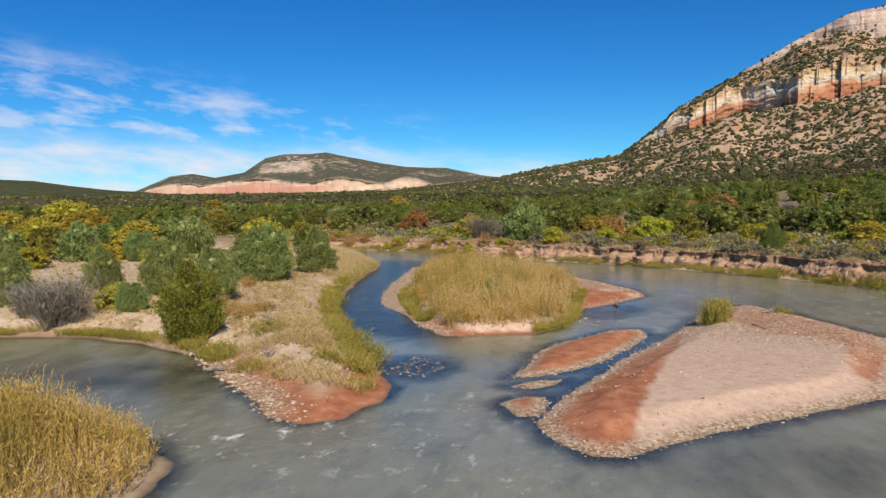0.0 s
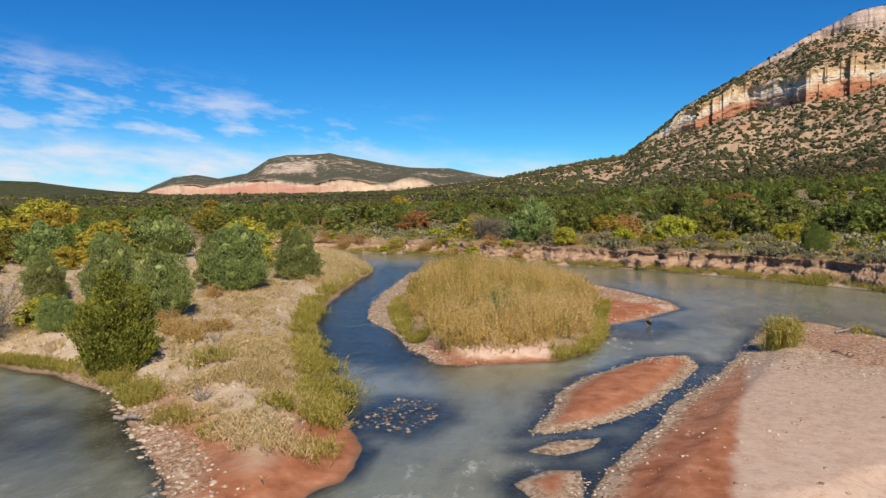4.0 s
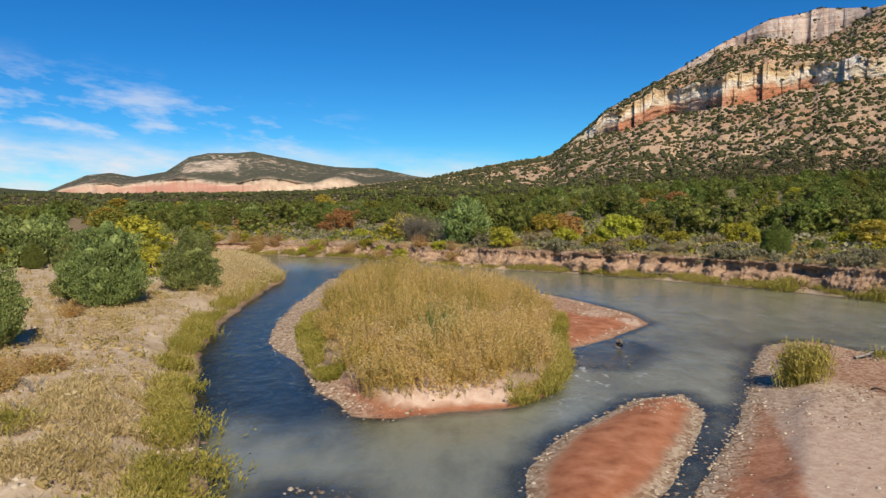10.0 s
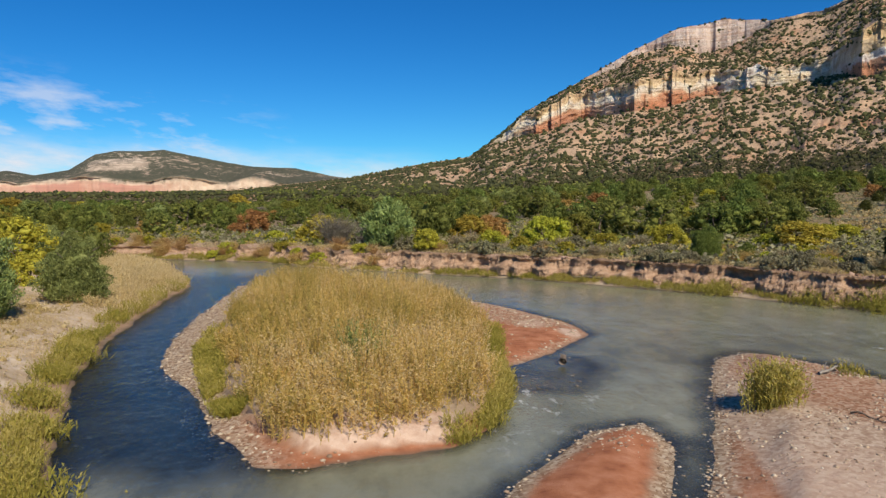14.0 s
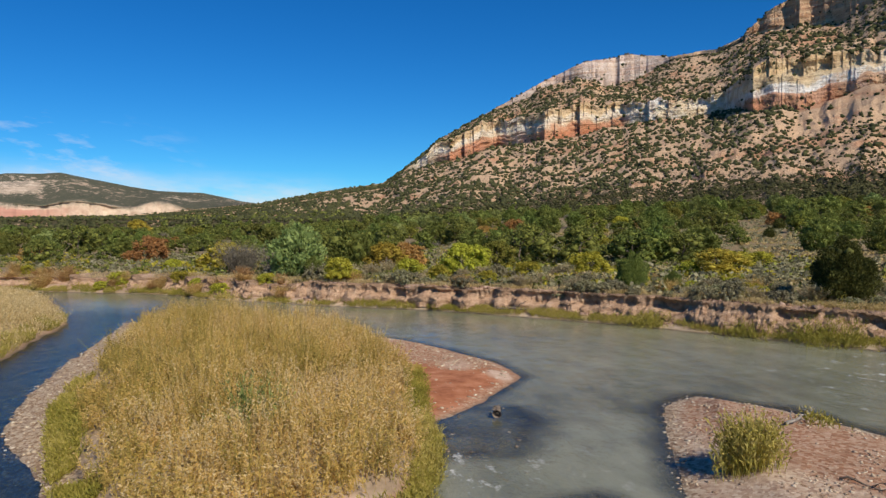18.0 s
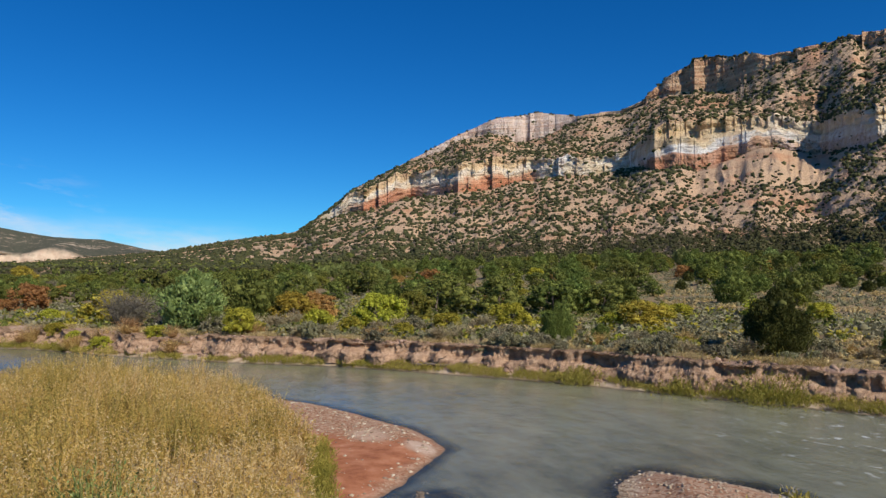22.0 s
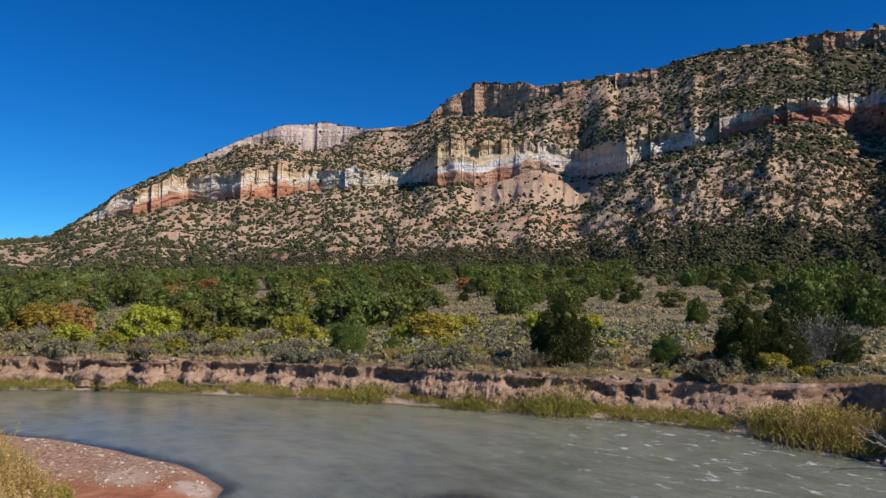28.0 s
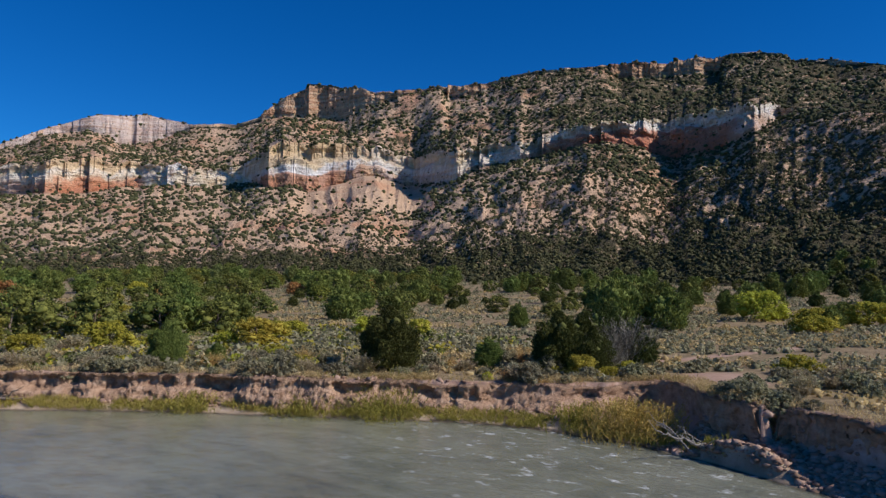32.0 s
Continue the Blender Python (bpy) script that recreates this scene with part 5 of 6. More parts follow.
pool = {
    "olive": kinds("juniper", "full olive-green juniper on the grassy bank", M_JUNIPER_OLIVE, (3,), 5.0, 2.1, "round"),
    "cedar": kinds("cedar", "rounded blue-green cedar on the grassy bank", M_CEDAR, (4, 5), 5.0, 2.6, "round"),
    "cone": kinds("cedar", "conical blue-green cedar on the grassy bank", M_CEDAR, (6,), 5.0, 2.4, "cone"),
    "juniper": kinds("juniper", "dark green juniper among the sagebrush", M_JUNIPER, (7, 8), 4.5, 2.3, "round"),
    "f_oak": kinds("oak_tree", "broad green oak in the valley woods", M_OAK, (11, 12, 13), 6.5, 4.2, "broad", True, group="valley woods"),
    "f_juniper": kinds("juniper", "dark green juniper in the valley woods", M_JUNIPER, (14, 15), 5.5, 3.0, "round", True, group="valley woods"),
    "f_dark": kinds("juniper", "small dark juniper on the flat under the mountain", M_DARK, (37, 38), 5.2, 2.9, "round", True),
    "f_cedar": kinds("cedar", "blue-green cedar in the valley woods", M_CEDAR, (16,), 5.5, 2.9, "round", True, group="valley woods"),
    "f_olive": kinds("oak_tree", "olive-green oak turning in autumn", M_JUNIPER_OLIVE, (17,), 6.0, 3.8, "broad", True, group="valley woods"),
    "f_gold": kinds("cottonwood", "golden autumn cottonwood in the valley woods", M_GOLD, (18, 19), 6.5, 4.0, "broad", True),
    "f_rust": kinds("oak_tree", "rust-brown autumn oak among green trees", M_RUST, (20,), 5.5, 3.2, "broad", True),
    "f_yellow": kinds("willow_shrub", "yellow-green willow shrub in the sage", M_YELLOW, (21, 22), 3.0, 2.2, "broad", True, "shrub", 0.02),
    "f_grey": [tussock("bare_shrub", "leafless grey twiggy shrub by junipers", M_GREY, k, 3.9, 1.7, 120, 0.55, 0.045) for k in (23, 24)],
    "rust_bush": [tussock("rust_bush", "low tawny orange shrub in dry grass", M_TAWNY, k, 0.95, 0.62) for k in (25, 29, 30)],
    "sage": kinds("sagebrush", "silver-grey sagebrush on the river terrace", M_SAGE, (26, 27, 28), 0.62, 0.62, "broad", 2, "shrub", 0.0, "sagebrush on the terrace"),
    "dark": kinds("juniper", "dense dark juniper at the terrace edge", M_DARK, (35, 36), 4.5, 2.2, "round"),
    "rabbitbrush": kinds("rabbitbrush", "yellow-green rabbitbrush on the river terrace", M_YELLOW, (31, 32), 0.7, 0.6, "broad", 2, "shrub", 0.0),
    "straw_bush": [tussock("dry_bush", "straw-coloured dry bush among sagebrush", M_STRAW, k, 0.6, 0.42) for k in (33, 34)],
}
used = set()


def plant(kind, x, y, s=1.0, tall=1.0, sink=0.12):
    """Sets a plant of that kind: the first of each kind is the one that was built, the rest are copies."""
    proto = pool[kind][rng.randint(len(pool[kind]))]
    m = spot(x, y, s, rng.rand() * 6.28, sink, tall)
    if proto.name in used:
        return copy_thing(proto, m)
    used.add(proto.name)
    return settle(proto, m)


# each kind first takes its own place, so that no pattern stays at the origin
for kind, x, y, s, tall in (
        ("olive", -22.3, 48.2, 1.05, 1.0), ("cedar", -26.6, 60.6, 0.85, 1.15), ("cedar", -28.3, 77.2, 1.4, 0.92), ("cone", -25.9, 88, 1.12, 0.95), ("cedar", -30.5, 79, 1.0, 1.1),
        ("cedar", -33.7, 65.5, 1.0, 1.1), ("cone", -62, 120, 1.0, 1.0), ("juniper", -53, 108.5, 0.6, 1.1), ("cedar", -58, 103, 0.9, 0.95), ("cedar", -31, 55.4, 0.5, 0.9), ("cedar", -41.5, 68.5, 0.75, 1.0),
        ("cedar", -69.5, 112, 1.2, 0.85), ("cedar", -53.6, 142, 1.3, 0.9), ("cone", -43.6, 57.8, 0.75, 1.2), ("cone", -44.3, 72, 0.75, 1.0), ("juniper", -72, 96, 1.2, 0.9), ("cedar", -50, 62, 1.1, 1.0),
        ("f_grey", -35.3, 52.6, 1.05, 1.0), ("f_grey", -38.5, 54.0, 0.9, 1.0), ("f_yellow", -33.2, 57, 0.75, 0.95), ("f_gold", -106, 154, 1.5, 0.85), ("f_gold", -112, 168, 1.5, 0.8), ("f_gold", -97, 134, 1.1, 0.85), ("f_gold", -76, 118, 0.9, 0.95), ("f_olive", -108, 172, 1.0, 0.95),
        ("f_gold", -60, 97, 0.35, 1.0), ("f_gold", -47, 88, 0.35, 1.1), ("f_yellow", -66, 90, 1.0, 1.0), ("f_yellow", -38, 93, 0.7, 1.0), ("f_gold", -34.5, 99, 0.3, 1.2),
        ("dark", 44.4, 87.0, 1.2, 1.0), ("juniper", 32.4, 102.0, 1.2, 1.05), ("juniper", 35.6, 99.5, 0.45, 1.0), ("juniper", 51.7, 82.2, 1.0, 0.85), ("dark", 53.6, 76, 0.95, 1.0), ("f_grey", 56.4, 73.6, 0.95, 1.15),
        ("dark", 57.8, 76, 1.05, 1.05), ("dark", 54.4, 73.4, 0.7, 1.1), ("f_grey", 60.2, 73.5, 0.95, 1.15), ("dark", 61.0, 72.5, 0.7, 1.1), ("dark", 62.5, 76.5, 1.0, 1.05), ("dark", 66, 79, 0.8, 1.0), ("f_yellow", 51.8, 72.8, 0.62, 1.0), ("f_yellow", 56.0, 71.0, 0.55, 0.95), ("f_yellow", 53.6, 71.2, 0.35, 0.9),
        ("juniper", 99, 112, 1.3, 1.0), ("f_juniper", 112, 93, 1.3, 1.0), ("f_juniper", 118, 99, 1.3, 1.0), ("f_juniper", 106, 98, 1.1, 1.0), ("f_juniper", 109, 91, 0.9, 1.0), ("f_oak", 114, 104, 1.1, 1.0), ("f_juniper", 124, 104, 1.2, 1.0), ("juniper", 150, 96, 1.6, 1.0),
        ("f_cedar", -0.8, 131.5, 1.35, 0.95), ("juniper", 1.2, 127.6, 0.95, 1.0), ("f_yellow", 4.2, 122.4, 0.85, 1.15), ("f_juniper", 6.5, 138, 0.95, 1.0),
        ("f_yellow", 20.6, 126.5, 1.4, 1.0), ("f_yellow", 25.8, 115.5, 0.9, 0.85), ("f_yellow", 23.0, 121, 0.8, 0.9), ("f_gold", 49.7, 114, 0.55, 0.7), ("f_yellow", 47, 116, 0.9, 0.9), ("f_yellow", 64, 125.6, 1.1, 0.8), ("f_yellow", 57, 121, 1.0, 0.8),
        ("f_gold", 11.5, 136, 0.55, 0.9), ("f_rust", 15, 139, 0.85, 0.9), ("f_oak", 44, 143, 0.95, 0.9), ("f_oak", 51, 139, 0.9, 0.9), ("f_oak", 37, 148, 0.9, 0.95), ("f_oak", 55, 131, 0.9, 0.9), ("f_oak", 48, 133, 0.9, 0.9), ("f_juniper", 60, 135, 0.85, 0.9), ("f_oak", 41, 137, 0.85, 0.9), ("f_oak", 33, 141, 0.85, 0.9), ("f_olive", 28, 137, 0.8, 0.9), ("f_yellow", 36, 121, 1.1, 0.9), ("f_yellow", 40, 118, 0.9, 0.9), ("f_yellow", 13, 124, 1.2, 1.0), ("f_yellow", 16, 120, 0.9, 1.0), ("f_yellow", 70, 117, 1.0, 0.9), ("f_yellow", 75, 112, 0.9, 0.9), ("f_grey", -4, 140, 1.2, 1.0), ("f_grey", -9, 142, 1.2, 1.0),
        ("f_rust", 49, 196, 1.5, 1.0), ("f_rust", 43, 200, 1.2, 1.0), ("f_juniper", 87, 142, 0.9, 0.9), ("f_rust", -29.5, 187, 1.2, 1.0), ("f_gold", -12, 150, 0.6, 0.9), ("f_yellow", -20, 152, 0.9, 1.0),
        ("f_yellow", 139, 86, 1.8, 1.0), ("f_yellow", 117, 72, 1.7, 0.7), ("f_yellow", 126, 74, 1.6, 0.7), ("f_yellow", 134, 68, 1.6, 0.8), ("f_yellow", 145, 75, 1.5, 0.8),
        ("rust_bush", -20.7, 53, 1.3, 0.95), ("rust_bush", -20.4, 56, 1.05, 0.9), ("rust_bush", -22.8, 55.0, 1.1, 0.9), ("rust_bush", -28.3, 72, 1.2, 1.1), ("rust_bush", -36, 74, 1.2, 1.0), ("rust_bush", -24.5, 57.5, 0.9, 1.0)):
    plant(kind, x, y, s, tall)

# autumn bushes along the foot of the far bank
for _ in range(26):
    x = -48 + 46 * rng.rand()
    y = np.interp(x, [-54, -41, -20.4, -10, 2.5], [149.5, 150, 139.5, 128.5, 117.5]) + 1.2 + 4 * rng.rand()
    kind = "rust_bush" if rng.rand() < 0.85 else "f_yellow"
    plant(kind, x, y, (1.1 + 0.6 * rng.rand()) * (1.0 if kind == "rust_bush" else 0.4), 0.9)

# the valley woods
placed = []
tries = 0
while len(placed) < 540 and tries < 20000:
    tries += 1
    a, r = -56 + 106 * rng.rand(), 95 + 290 * rng.rand() ** 0.9
    x, y = OX + r * math.sin(radians(a)), OY + r * math.cos(radians(a))
    if inside_by(RIGHT_BANK, np.array([x]), np.array([y]))[0] < 7 and inside_by(LEFT_BANK, np.array([x]), np.array([y]))[0] < 12:
        continue
    flat = smooth(28, 38, a) * smooth(225, 185, r)           # the open sage flat under the mountain
    near = smooth(165, 115, r)
    if rng.rand() < 0.93 * flat or rng.rand() < 0.8 * near or any((x - p) ** 2 + (y - q) ** 2 < 26 + 12 * near for p, q in placed):
        continue
    placed.append((x, y))
    u = rng.rand()
    west = smooth(0, -25, a)
    kind = "f_oak" if u < 0.44 else "f_juniper" if u < 0.66 else "f_cedar" if u < 0.73 else "f_olive" if u < 0.86 else "f_rust" if u < 0.90 else "f_gold" if u < 0.90 + 0.045 * west else "f_grey" if u < 0.97 else "f_yellow"
    s = 0.62 + 0.4 * rng.rand()
    plant(kind, x, y, s * (1.0 if kind != "f_yellow" else 1.2), 0.85 + 0.25 * rng.rand())

# scattered junipers and shrubs on the left flat
for _ in range(130):
    x, y = -150 + 115 * rng.rand(), 62 + 70 * rng.rand()
    if (x > -62 and y < 100) or any((x - p) ** 2 + (y - q) ** 2 < 24 for p, q in placed):
        continue
    placed.append((x, y))
    plant(("f_cedar", "f_juniper", "f_dark", "f_yellow", "f_grey", "rust_bush", "f_gold")[rng.choice(7, p=[0.28, 0.2, 0.14, 0.1, 0.07, 0.14, 0.07])], x, y, 0.6 + 0.3 * rng.rand())

# low growth under and between the trees
for name, label, mat, count in (("green_brush", "olive green brush between the valley trees", M_OAK, 900), ("grey_brush", "grey-green rabbitbrush between the valley trees", M_SAGE, 1500), ("yellow_brush", "yellow-green brush between the valley trees", M_YELLOW, 420)):
    x, y = scatter(count, (-70, 75, 92, 215), lambda x, y: smooth(4.5, 6, inside_by(RIGHT_BANK, x, y)) * np.clip(75 / np.hypot(x - OX, y - OY), 0, 1), rng)
    v, f = clumps(np.c_[x, y, land_z(x, y)], 0.45 + 0.6 * rng.rand(len(x)), rng, 18, 0.45)
    stuff(name, label, "brush", mesh_of(name, v, f, [mat]))

# junipers along the foot of the mountain
for _ in range(260):
    a, r = 24 + 66 * rng.rand(), 110 + 185 * rng.rand() ** 0.6
    x, y = OX + r * math.sin(radians(a)), OY + r * math.cos(radians(a))
    if any((x - p) ** 2 + (y - q) ** 2 < 22 for p, q in placed):
        continue
    placed.append((x, y))
    plant(("f_juniper", "f_dark", "f_oak", "f_olive")[rng.choice(4, p=[0.42, 0.36, 0.16, 0.06])], x, y, (0.5 + 0.4 * rng.rand()) * np.interp(r, [110, 200], [0.65, 1.0]))

# sagebrush on the terrace: near ones singly, the rest as a carpet
bx, by = scatter(330, (-5, 75, 52, 135), lambda x, y: smooth(2.9, 3.6, inside_by(RIGHT_BANK, x, y) - np.interp(y, [58, 64, 67, 72, 79], [-1, 4.5, 7, 1.5, 0])) * smooth(26, 8, inside_by(RIGHT_BANK, x, y)) * (np.hypot((x - 51.5) / 7, (y - 63.5) / 4.8) > 1), rng)
for x, y in zip(bx, by):
    u = rng.rand()
    kind = "sage" if u < 0.62 else "rabbitbrush" if u < 0.70 else "straw_bush" if u < 0.95 else "rust_bush"
    plant(kind, x, y, (0.8 + 0.9 * rng.rand() ** 2) * (0.75 if kind == "rust_bush" else 1.0), 0.8 + 0.4 * rng.rand(), 0.05)

# kinds that found no place yet join the woods
for k, proto in enumerate(p for ps in pool.values() for p in ps):
    if proto.name not in used:
        settle(proto, spot(-70 + 9 * k, 235 + 5 * (k % 4), 0.9, k, 0.12, 0.9))
        used.add(proto.name)


# ---------------------------------------------------------------- plants beyond count
x, y = scatter(12000, (0, 260, 30, 300), lambda x, y: smooth(6, 12, inside_by(RIGHT_BANK, x, y)) * smooth(12, 24, np.degrees(np.arctan2(x - OX, y - OY))) * smooth(0.25, 0.45, vnoise(x / 7, y / 7, 111)) * np.clip(100 / np.hypot(x - OX, y - OY), 0, 1) * (np.hypot((x - 51.5) / 7, (y - 63.5) / 4.8) > 1), rng)
v, f = clumps(np.c_[x, y, land_z(x, y)], 0.3 + 0.36 * rng.rand(len(x)), rng, 12, 0.52)
stuff("sage_flat", "grey-green sagebrush carpet on the flat below the mountain", "sagebrush", mesh_of("sage_flat", v, f, [M_SAGE]))
x, y = scatter(5000, (20, 190, 40, 240), lambda x, y: smooth(5, 9, inside_by(RIGHT_BANK, x, y)) * smooth(0.45, 0.6, vnoise(x / 9, y / 9, 113)) * np.clip(60 / np.hypot(x - OX, y - OY), 0, 1) * (np.hypot((x - 51.5) / 7, (y - 63.5) / 4.8) > 1), rng)
v, f = clumps(np.c_[x, y, land_z(x, y)], 0.25 + 0.3 * rng.rand(len(x)), rng, 12, 0.5)
stuff("dry_brush", "straw and rust coloured low brush on the flat", "brush", mesh_of("dry_brush", v, f, [M_GRASS], False, {"tint": each(np.clip(0.35 + 0.25 * rng.randn(len(x)), 0, 1), 12)}))
x, y = scatter(2500, (-110, -9, 42, 125), lambda x, y: smooth(2, 4, inside_by(LEFT_BANK, x, y)) * np.clip(45 / np.hypot(x, y - 20), 0, 1) ** 1.5, rng)
v, f = clumps(np.c_[x, y, ground_z(x, y)], 0.12 + 0.28 * rng.rand(len(x)) ** 2, rng, 18, 0.34)
stuff("left_brush", "low straw and olive brush on the left bank", "brush", mesh_of("left_brush", v, f, [M_GRASS], False, {"tint": each(np.clip(0.25 + 0.35 * rng.randn(len(x)), 0, 1), 18)}))

# woods farther up the valley
a, r = np.radians(-60 + 87 * rng.rand(3200)), 330 + 750 * rng.rand(3200) ** 1.3
ok = r < np.interp(np.degrees(a), [-20, 0, 6, 14, 27], [1080, 820, 600, 520, 450]) * (0.8 + 0.3 * rng.rand(len(r)))
x, y = OX + (r * np.sin(a))[ok], OY + (r * np.cos(a))[ok]
v, f = clumps(np.c_[x, y, land_z(x, y) + 0.6], 2.2 + 1.8 * rng.rand(len(x)), rng, 10, 0.5, 1.0)
stuff("valley_woods", "dark oak and juniper woods up the valley", "woods", mesh_of("valley_woods", v, f, [M_JUNIPER]))

# junipers on the mountain's slopes
cell = MV[:-1, :-1]
area = np.linalg.norm(np.cross(MV[1:, :-1] - cell, MV[:-1, 1:] - cell), axis=2)
rr = np.hypot(cell[..., 0] - OX, cell[..., 1] - OY)
ca = azr[:-1, :-1]
t, kind = ML[:-1, :-1], MK[:-1, :-1]
span = np.radians(ca) * rr
patch = fbm(span / 45 + rr / 160, rr / 130, 3, 121) + 0.5 * fbm(span / 12, rr / 34, 2, 123)
dens = np.where(kind == 0, 0.66 + 1.5 * smooth(0.45, 0.06, t) + 0.6 * smooth(40, 56, ca) + 0.5 * smooth(55, 66, ca), 0.8) * (0.25 + 0.75 * smooth(-0.40, 0.16, patch - 0.010 * MG[:-1, :-1])) * smooth(-0.8, -0.3, patch + 0.05 * smooth(50, 68, ca) + 0.3 * smooth(0.35, 0.08, t) * (kind == 0))
dens = dens * (1 - 0.9 * smooth(36, 39, ca) * smooth(49, 46.5, ca) * smooth(0.6, 0.75, t) * (kind == 0))
dens = np.where((kind == 1) | (kind == 3), 0.5 * smooth(0.8, 0.95, t) + 0.35 * smooth(0.15, 0.0, t) + 0.02, dens) * (t > -0.08) * (ca > -38) * (ca < 92)
p = (area * dens * np.clip(900 / rr, 0.5, 2)).ravel()
pick = rng.choice(p.size, 82000, p=p / p.sum())
i, j = np.unravel_index(pick, area.shape)
u, w = rng.rand(len(i), 1), rng.rand(len(i), 1)
pl = (MV[i, j] * (1 - u) + MV[i + 1, j] * u) * (1 - w) + (MV[i, j + 1] * (1 - u) + MV[i + 1, j + 1] * u) * w
rad = (0.85 + 1.7 * rng.rand(len(i)) ** 2) * np.clip(rr[i, j] / 650, 0.85, 1.5)
near = rr[i, j] < 560
v, f = clumps(pl[near] + [0, 0, 0.4], rad[near], rng, 6, 0.6, 0.9)
stuff("slope_junipers", "dark junipers dotting the lower mountain slope", "junipers", mesh_of("slope_junipers", v, f, [M_SLOPE]))
v, f = blobs(pl[~near] + [0, 0, 0.8], rad[~near], rng)
stuff("high_junipers", "dark junipers dotting the upper mountain slope", "junipers", mesh_of("high_junipers", v, f, [M_SLOPE]))

# ---------------------------------------------------------------- stones
M_STONE, sn, sl, sp = material("river_stone", 0.8, 0.3)
geo = sn.new("ShaderNodeNewGeometry")
sl.new(ramp(sn, sl, geo.outputs["Random Per Island"], [(0.0, (0.187, 0.119, 0.0765)), (0.3, (0.34, 0.246, 0.17)), (0.7, (0.442, 0.357, 0.255)), (1.0, (0.544, 0.468, 0.365))]), sp.inputs["Base Color"])


M_WET, wn, wl, wp = material("wet_stone", 0.35, 0.4)
wgeo = wn.new("ShaderNodeNewGeometry")
wl.new(ramp(wn, wl, wgeo.outputs["Random Per Island"], [(0.0, (0.085, 0.0638, 0.0467)), (0.6, (0.187, 0.145, 0.106)), (1.0, (0.357, 0.297, 0.23))]), wp.inputs["Base Color"])

M_CLOD, dn, dl, dp = material("fallen_clods", 0.95, 0.1)
dgeo = dn.new("ShaderNodeNewGeometry")
dl.new(ramp(dn, dl, dgeo.outputs["Random Per Island"], [(0.0, (0.204, 0.128, 0.085)), (0.5, (0.323, 0.212, 0.153)), (1.0, (0.425, 0.297, 0.23))]), dp.inputs["Base Color"])


def gravel(name, label, count, box, keep, lo, hi, mat=None):
    x, y = scatter(count, box, keep, rng)
    r = lo + (hi - lo) * rng.rand(len(x)) ** 3
    v, f = blobs(np.c_[x, y, ground_z(x, y) + 0.1 * r], r, rng, 0.55, 0.15 if mat is None else 0.3)
    stuff(name, label, "gravel", mesh_of(name, v, f, [mat or M_STONE]))


def band(poly, lo, hi):
    return lambda x, y: (lambda d: smooth(lo, lo + 0.3, d) * smooth(hi, hi - 0.5, d))(inside_by(poly, x, y) + 0.5 * fbm(x / 1.2, y / 1.2, 2, 131))


gravel("red_bar_gravel", "pale pebbles edging the red mud bar", 1500, (-2, 11, 39, 58), lambda x, y: np.maximum(band(RED_BAR, -1.3, 0.6)(x, y), 0.9 * smooth(51.5, 54, y) * band(RED_BAR, 0, 9)(x, y)), 0.025, 0.10)
gravel("sand_bar_gravel", "pale pebbles strewn over the sand bar", 6500, (0, 26, 28, 70), lambda x, y: np.maximum(band(SAND_BAR, -1.0, 0.9)(x, y), smooth(0.3, 0.8, inside_by(SAND_BAR, x, y)) * (0.08 + 0.8 * smooth(46, 56, y + 0.5 * (x - 12)) * smooth(0.4, 0.55, vnoise(x / 2, y / 2, 133)))), 0.02, 0.09)
gravel("island_gravel", "brown pebbles on the island's gravel shore", 3600, (-19, 12, 52, 108), lambda x, y: np.maximum(band(ISLAND, -0.9, 3.2)(x, y) * smooth(0.4, -0.6, inside_by(ISLAND_CORE, x, y)) * smooth(0, -5, x), smooth(0.2, 0.6, inside_by(ISLAND, x, y)) * smooth(4.5, 6.5, x) * np.maximum(smooth(75, 78, y + 0.35 * (x - 8) + 1.5 * fbm(x / 1.5, y / 1.5, 3, 9)), np.maximum(0.9 * smooth(1.8, 0.8, inside_by(ISLAND, x, y)), 0.05))), 0.03, 0.12)
gravel("point_gravel", "pale cobbles on the point of the left bank", 1500, (-22, -7, 31, 50), lambda x, y: band(LEFT_BANK, -1.6, 1.8)(x, y) * smooth(-8.5, -10.5, x), 0.04, 0.17)
gravel("riffle_stones", "wet stones breaking the water in the shallows", 700, (-22, 12, 38, 108), lambda x, y: np.maximum(np.maximum(np.maximum(0.6 * band(RIFFLE, -0.2, 3)(x, y), 0.10 * band(LEFT_BANK, -4, -0.3)(x, y) * smooth(-8.5, -11, x) * smooth(46, 40, y)), 0.1 * band(SHOAL, -0.5, 3)(x, y)), 0.04 * smooth(0, 0.5, -inside_by(LEFT_BANK, x, y)) * smooth(3, 0.5, -inside_by(LEFT_BANK, x, y)) * smooth(-8, -9, x)), 0.04, 0.13, M_WET)
gravel("bank_stones", "white stones in the dry soil of the left bank", 2200, (-40, -9, 38, 80), lambda x, y: smooth(1.2, 2.5, inside_by(LEFT_BANK, x, y)) * smooth(12, 5, inside_by(LEFT_BANK, x, y)) * smooth(0.42, 0.6, vnoise(x / 3, y / 3, 137)), 0.03, 0.16)
gravel("bank_rubble", "fallen clods at the foot of the cut bank", 4500, (0, 47, 50, 122), lambda x, y: band(RIGHT_BANK, 1.0, 3.6)(x, y), 0.05, 0.34, M_CLOD)
gravel("terrace_rubble", "clods of the slumped bank by the dead branches", 2600, (34, 46, 46, 63), lambda x, y: band(RIGHT_BANK, -0.2, 2.4)(x, y), 0.04, 0.30, M_CLOD)

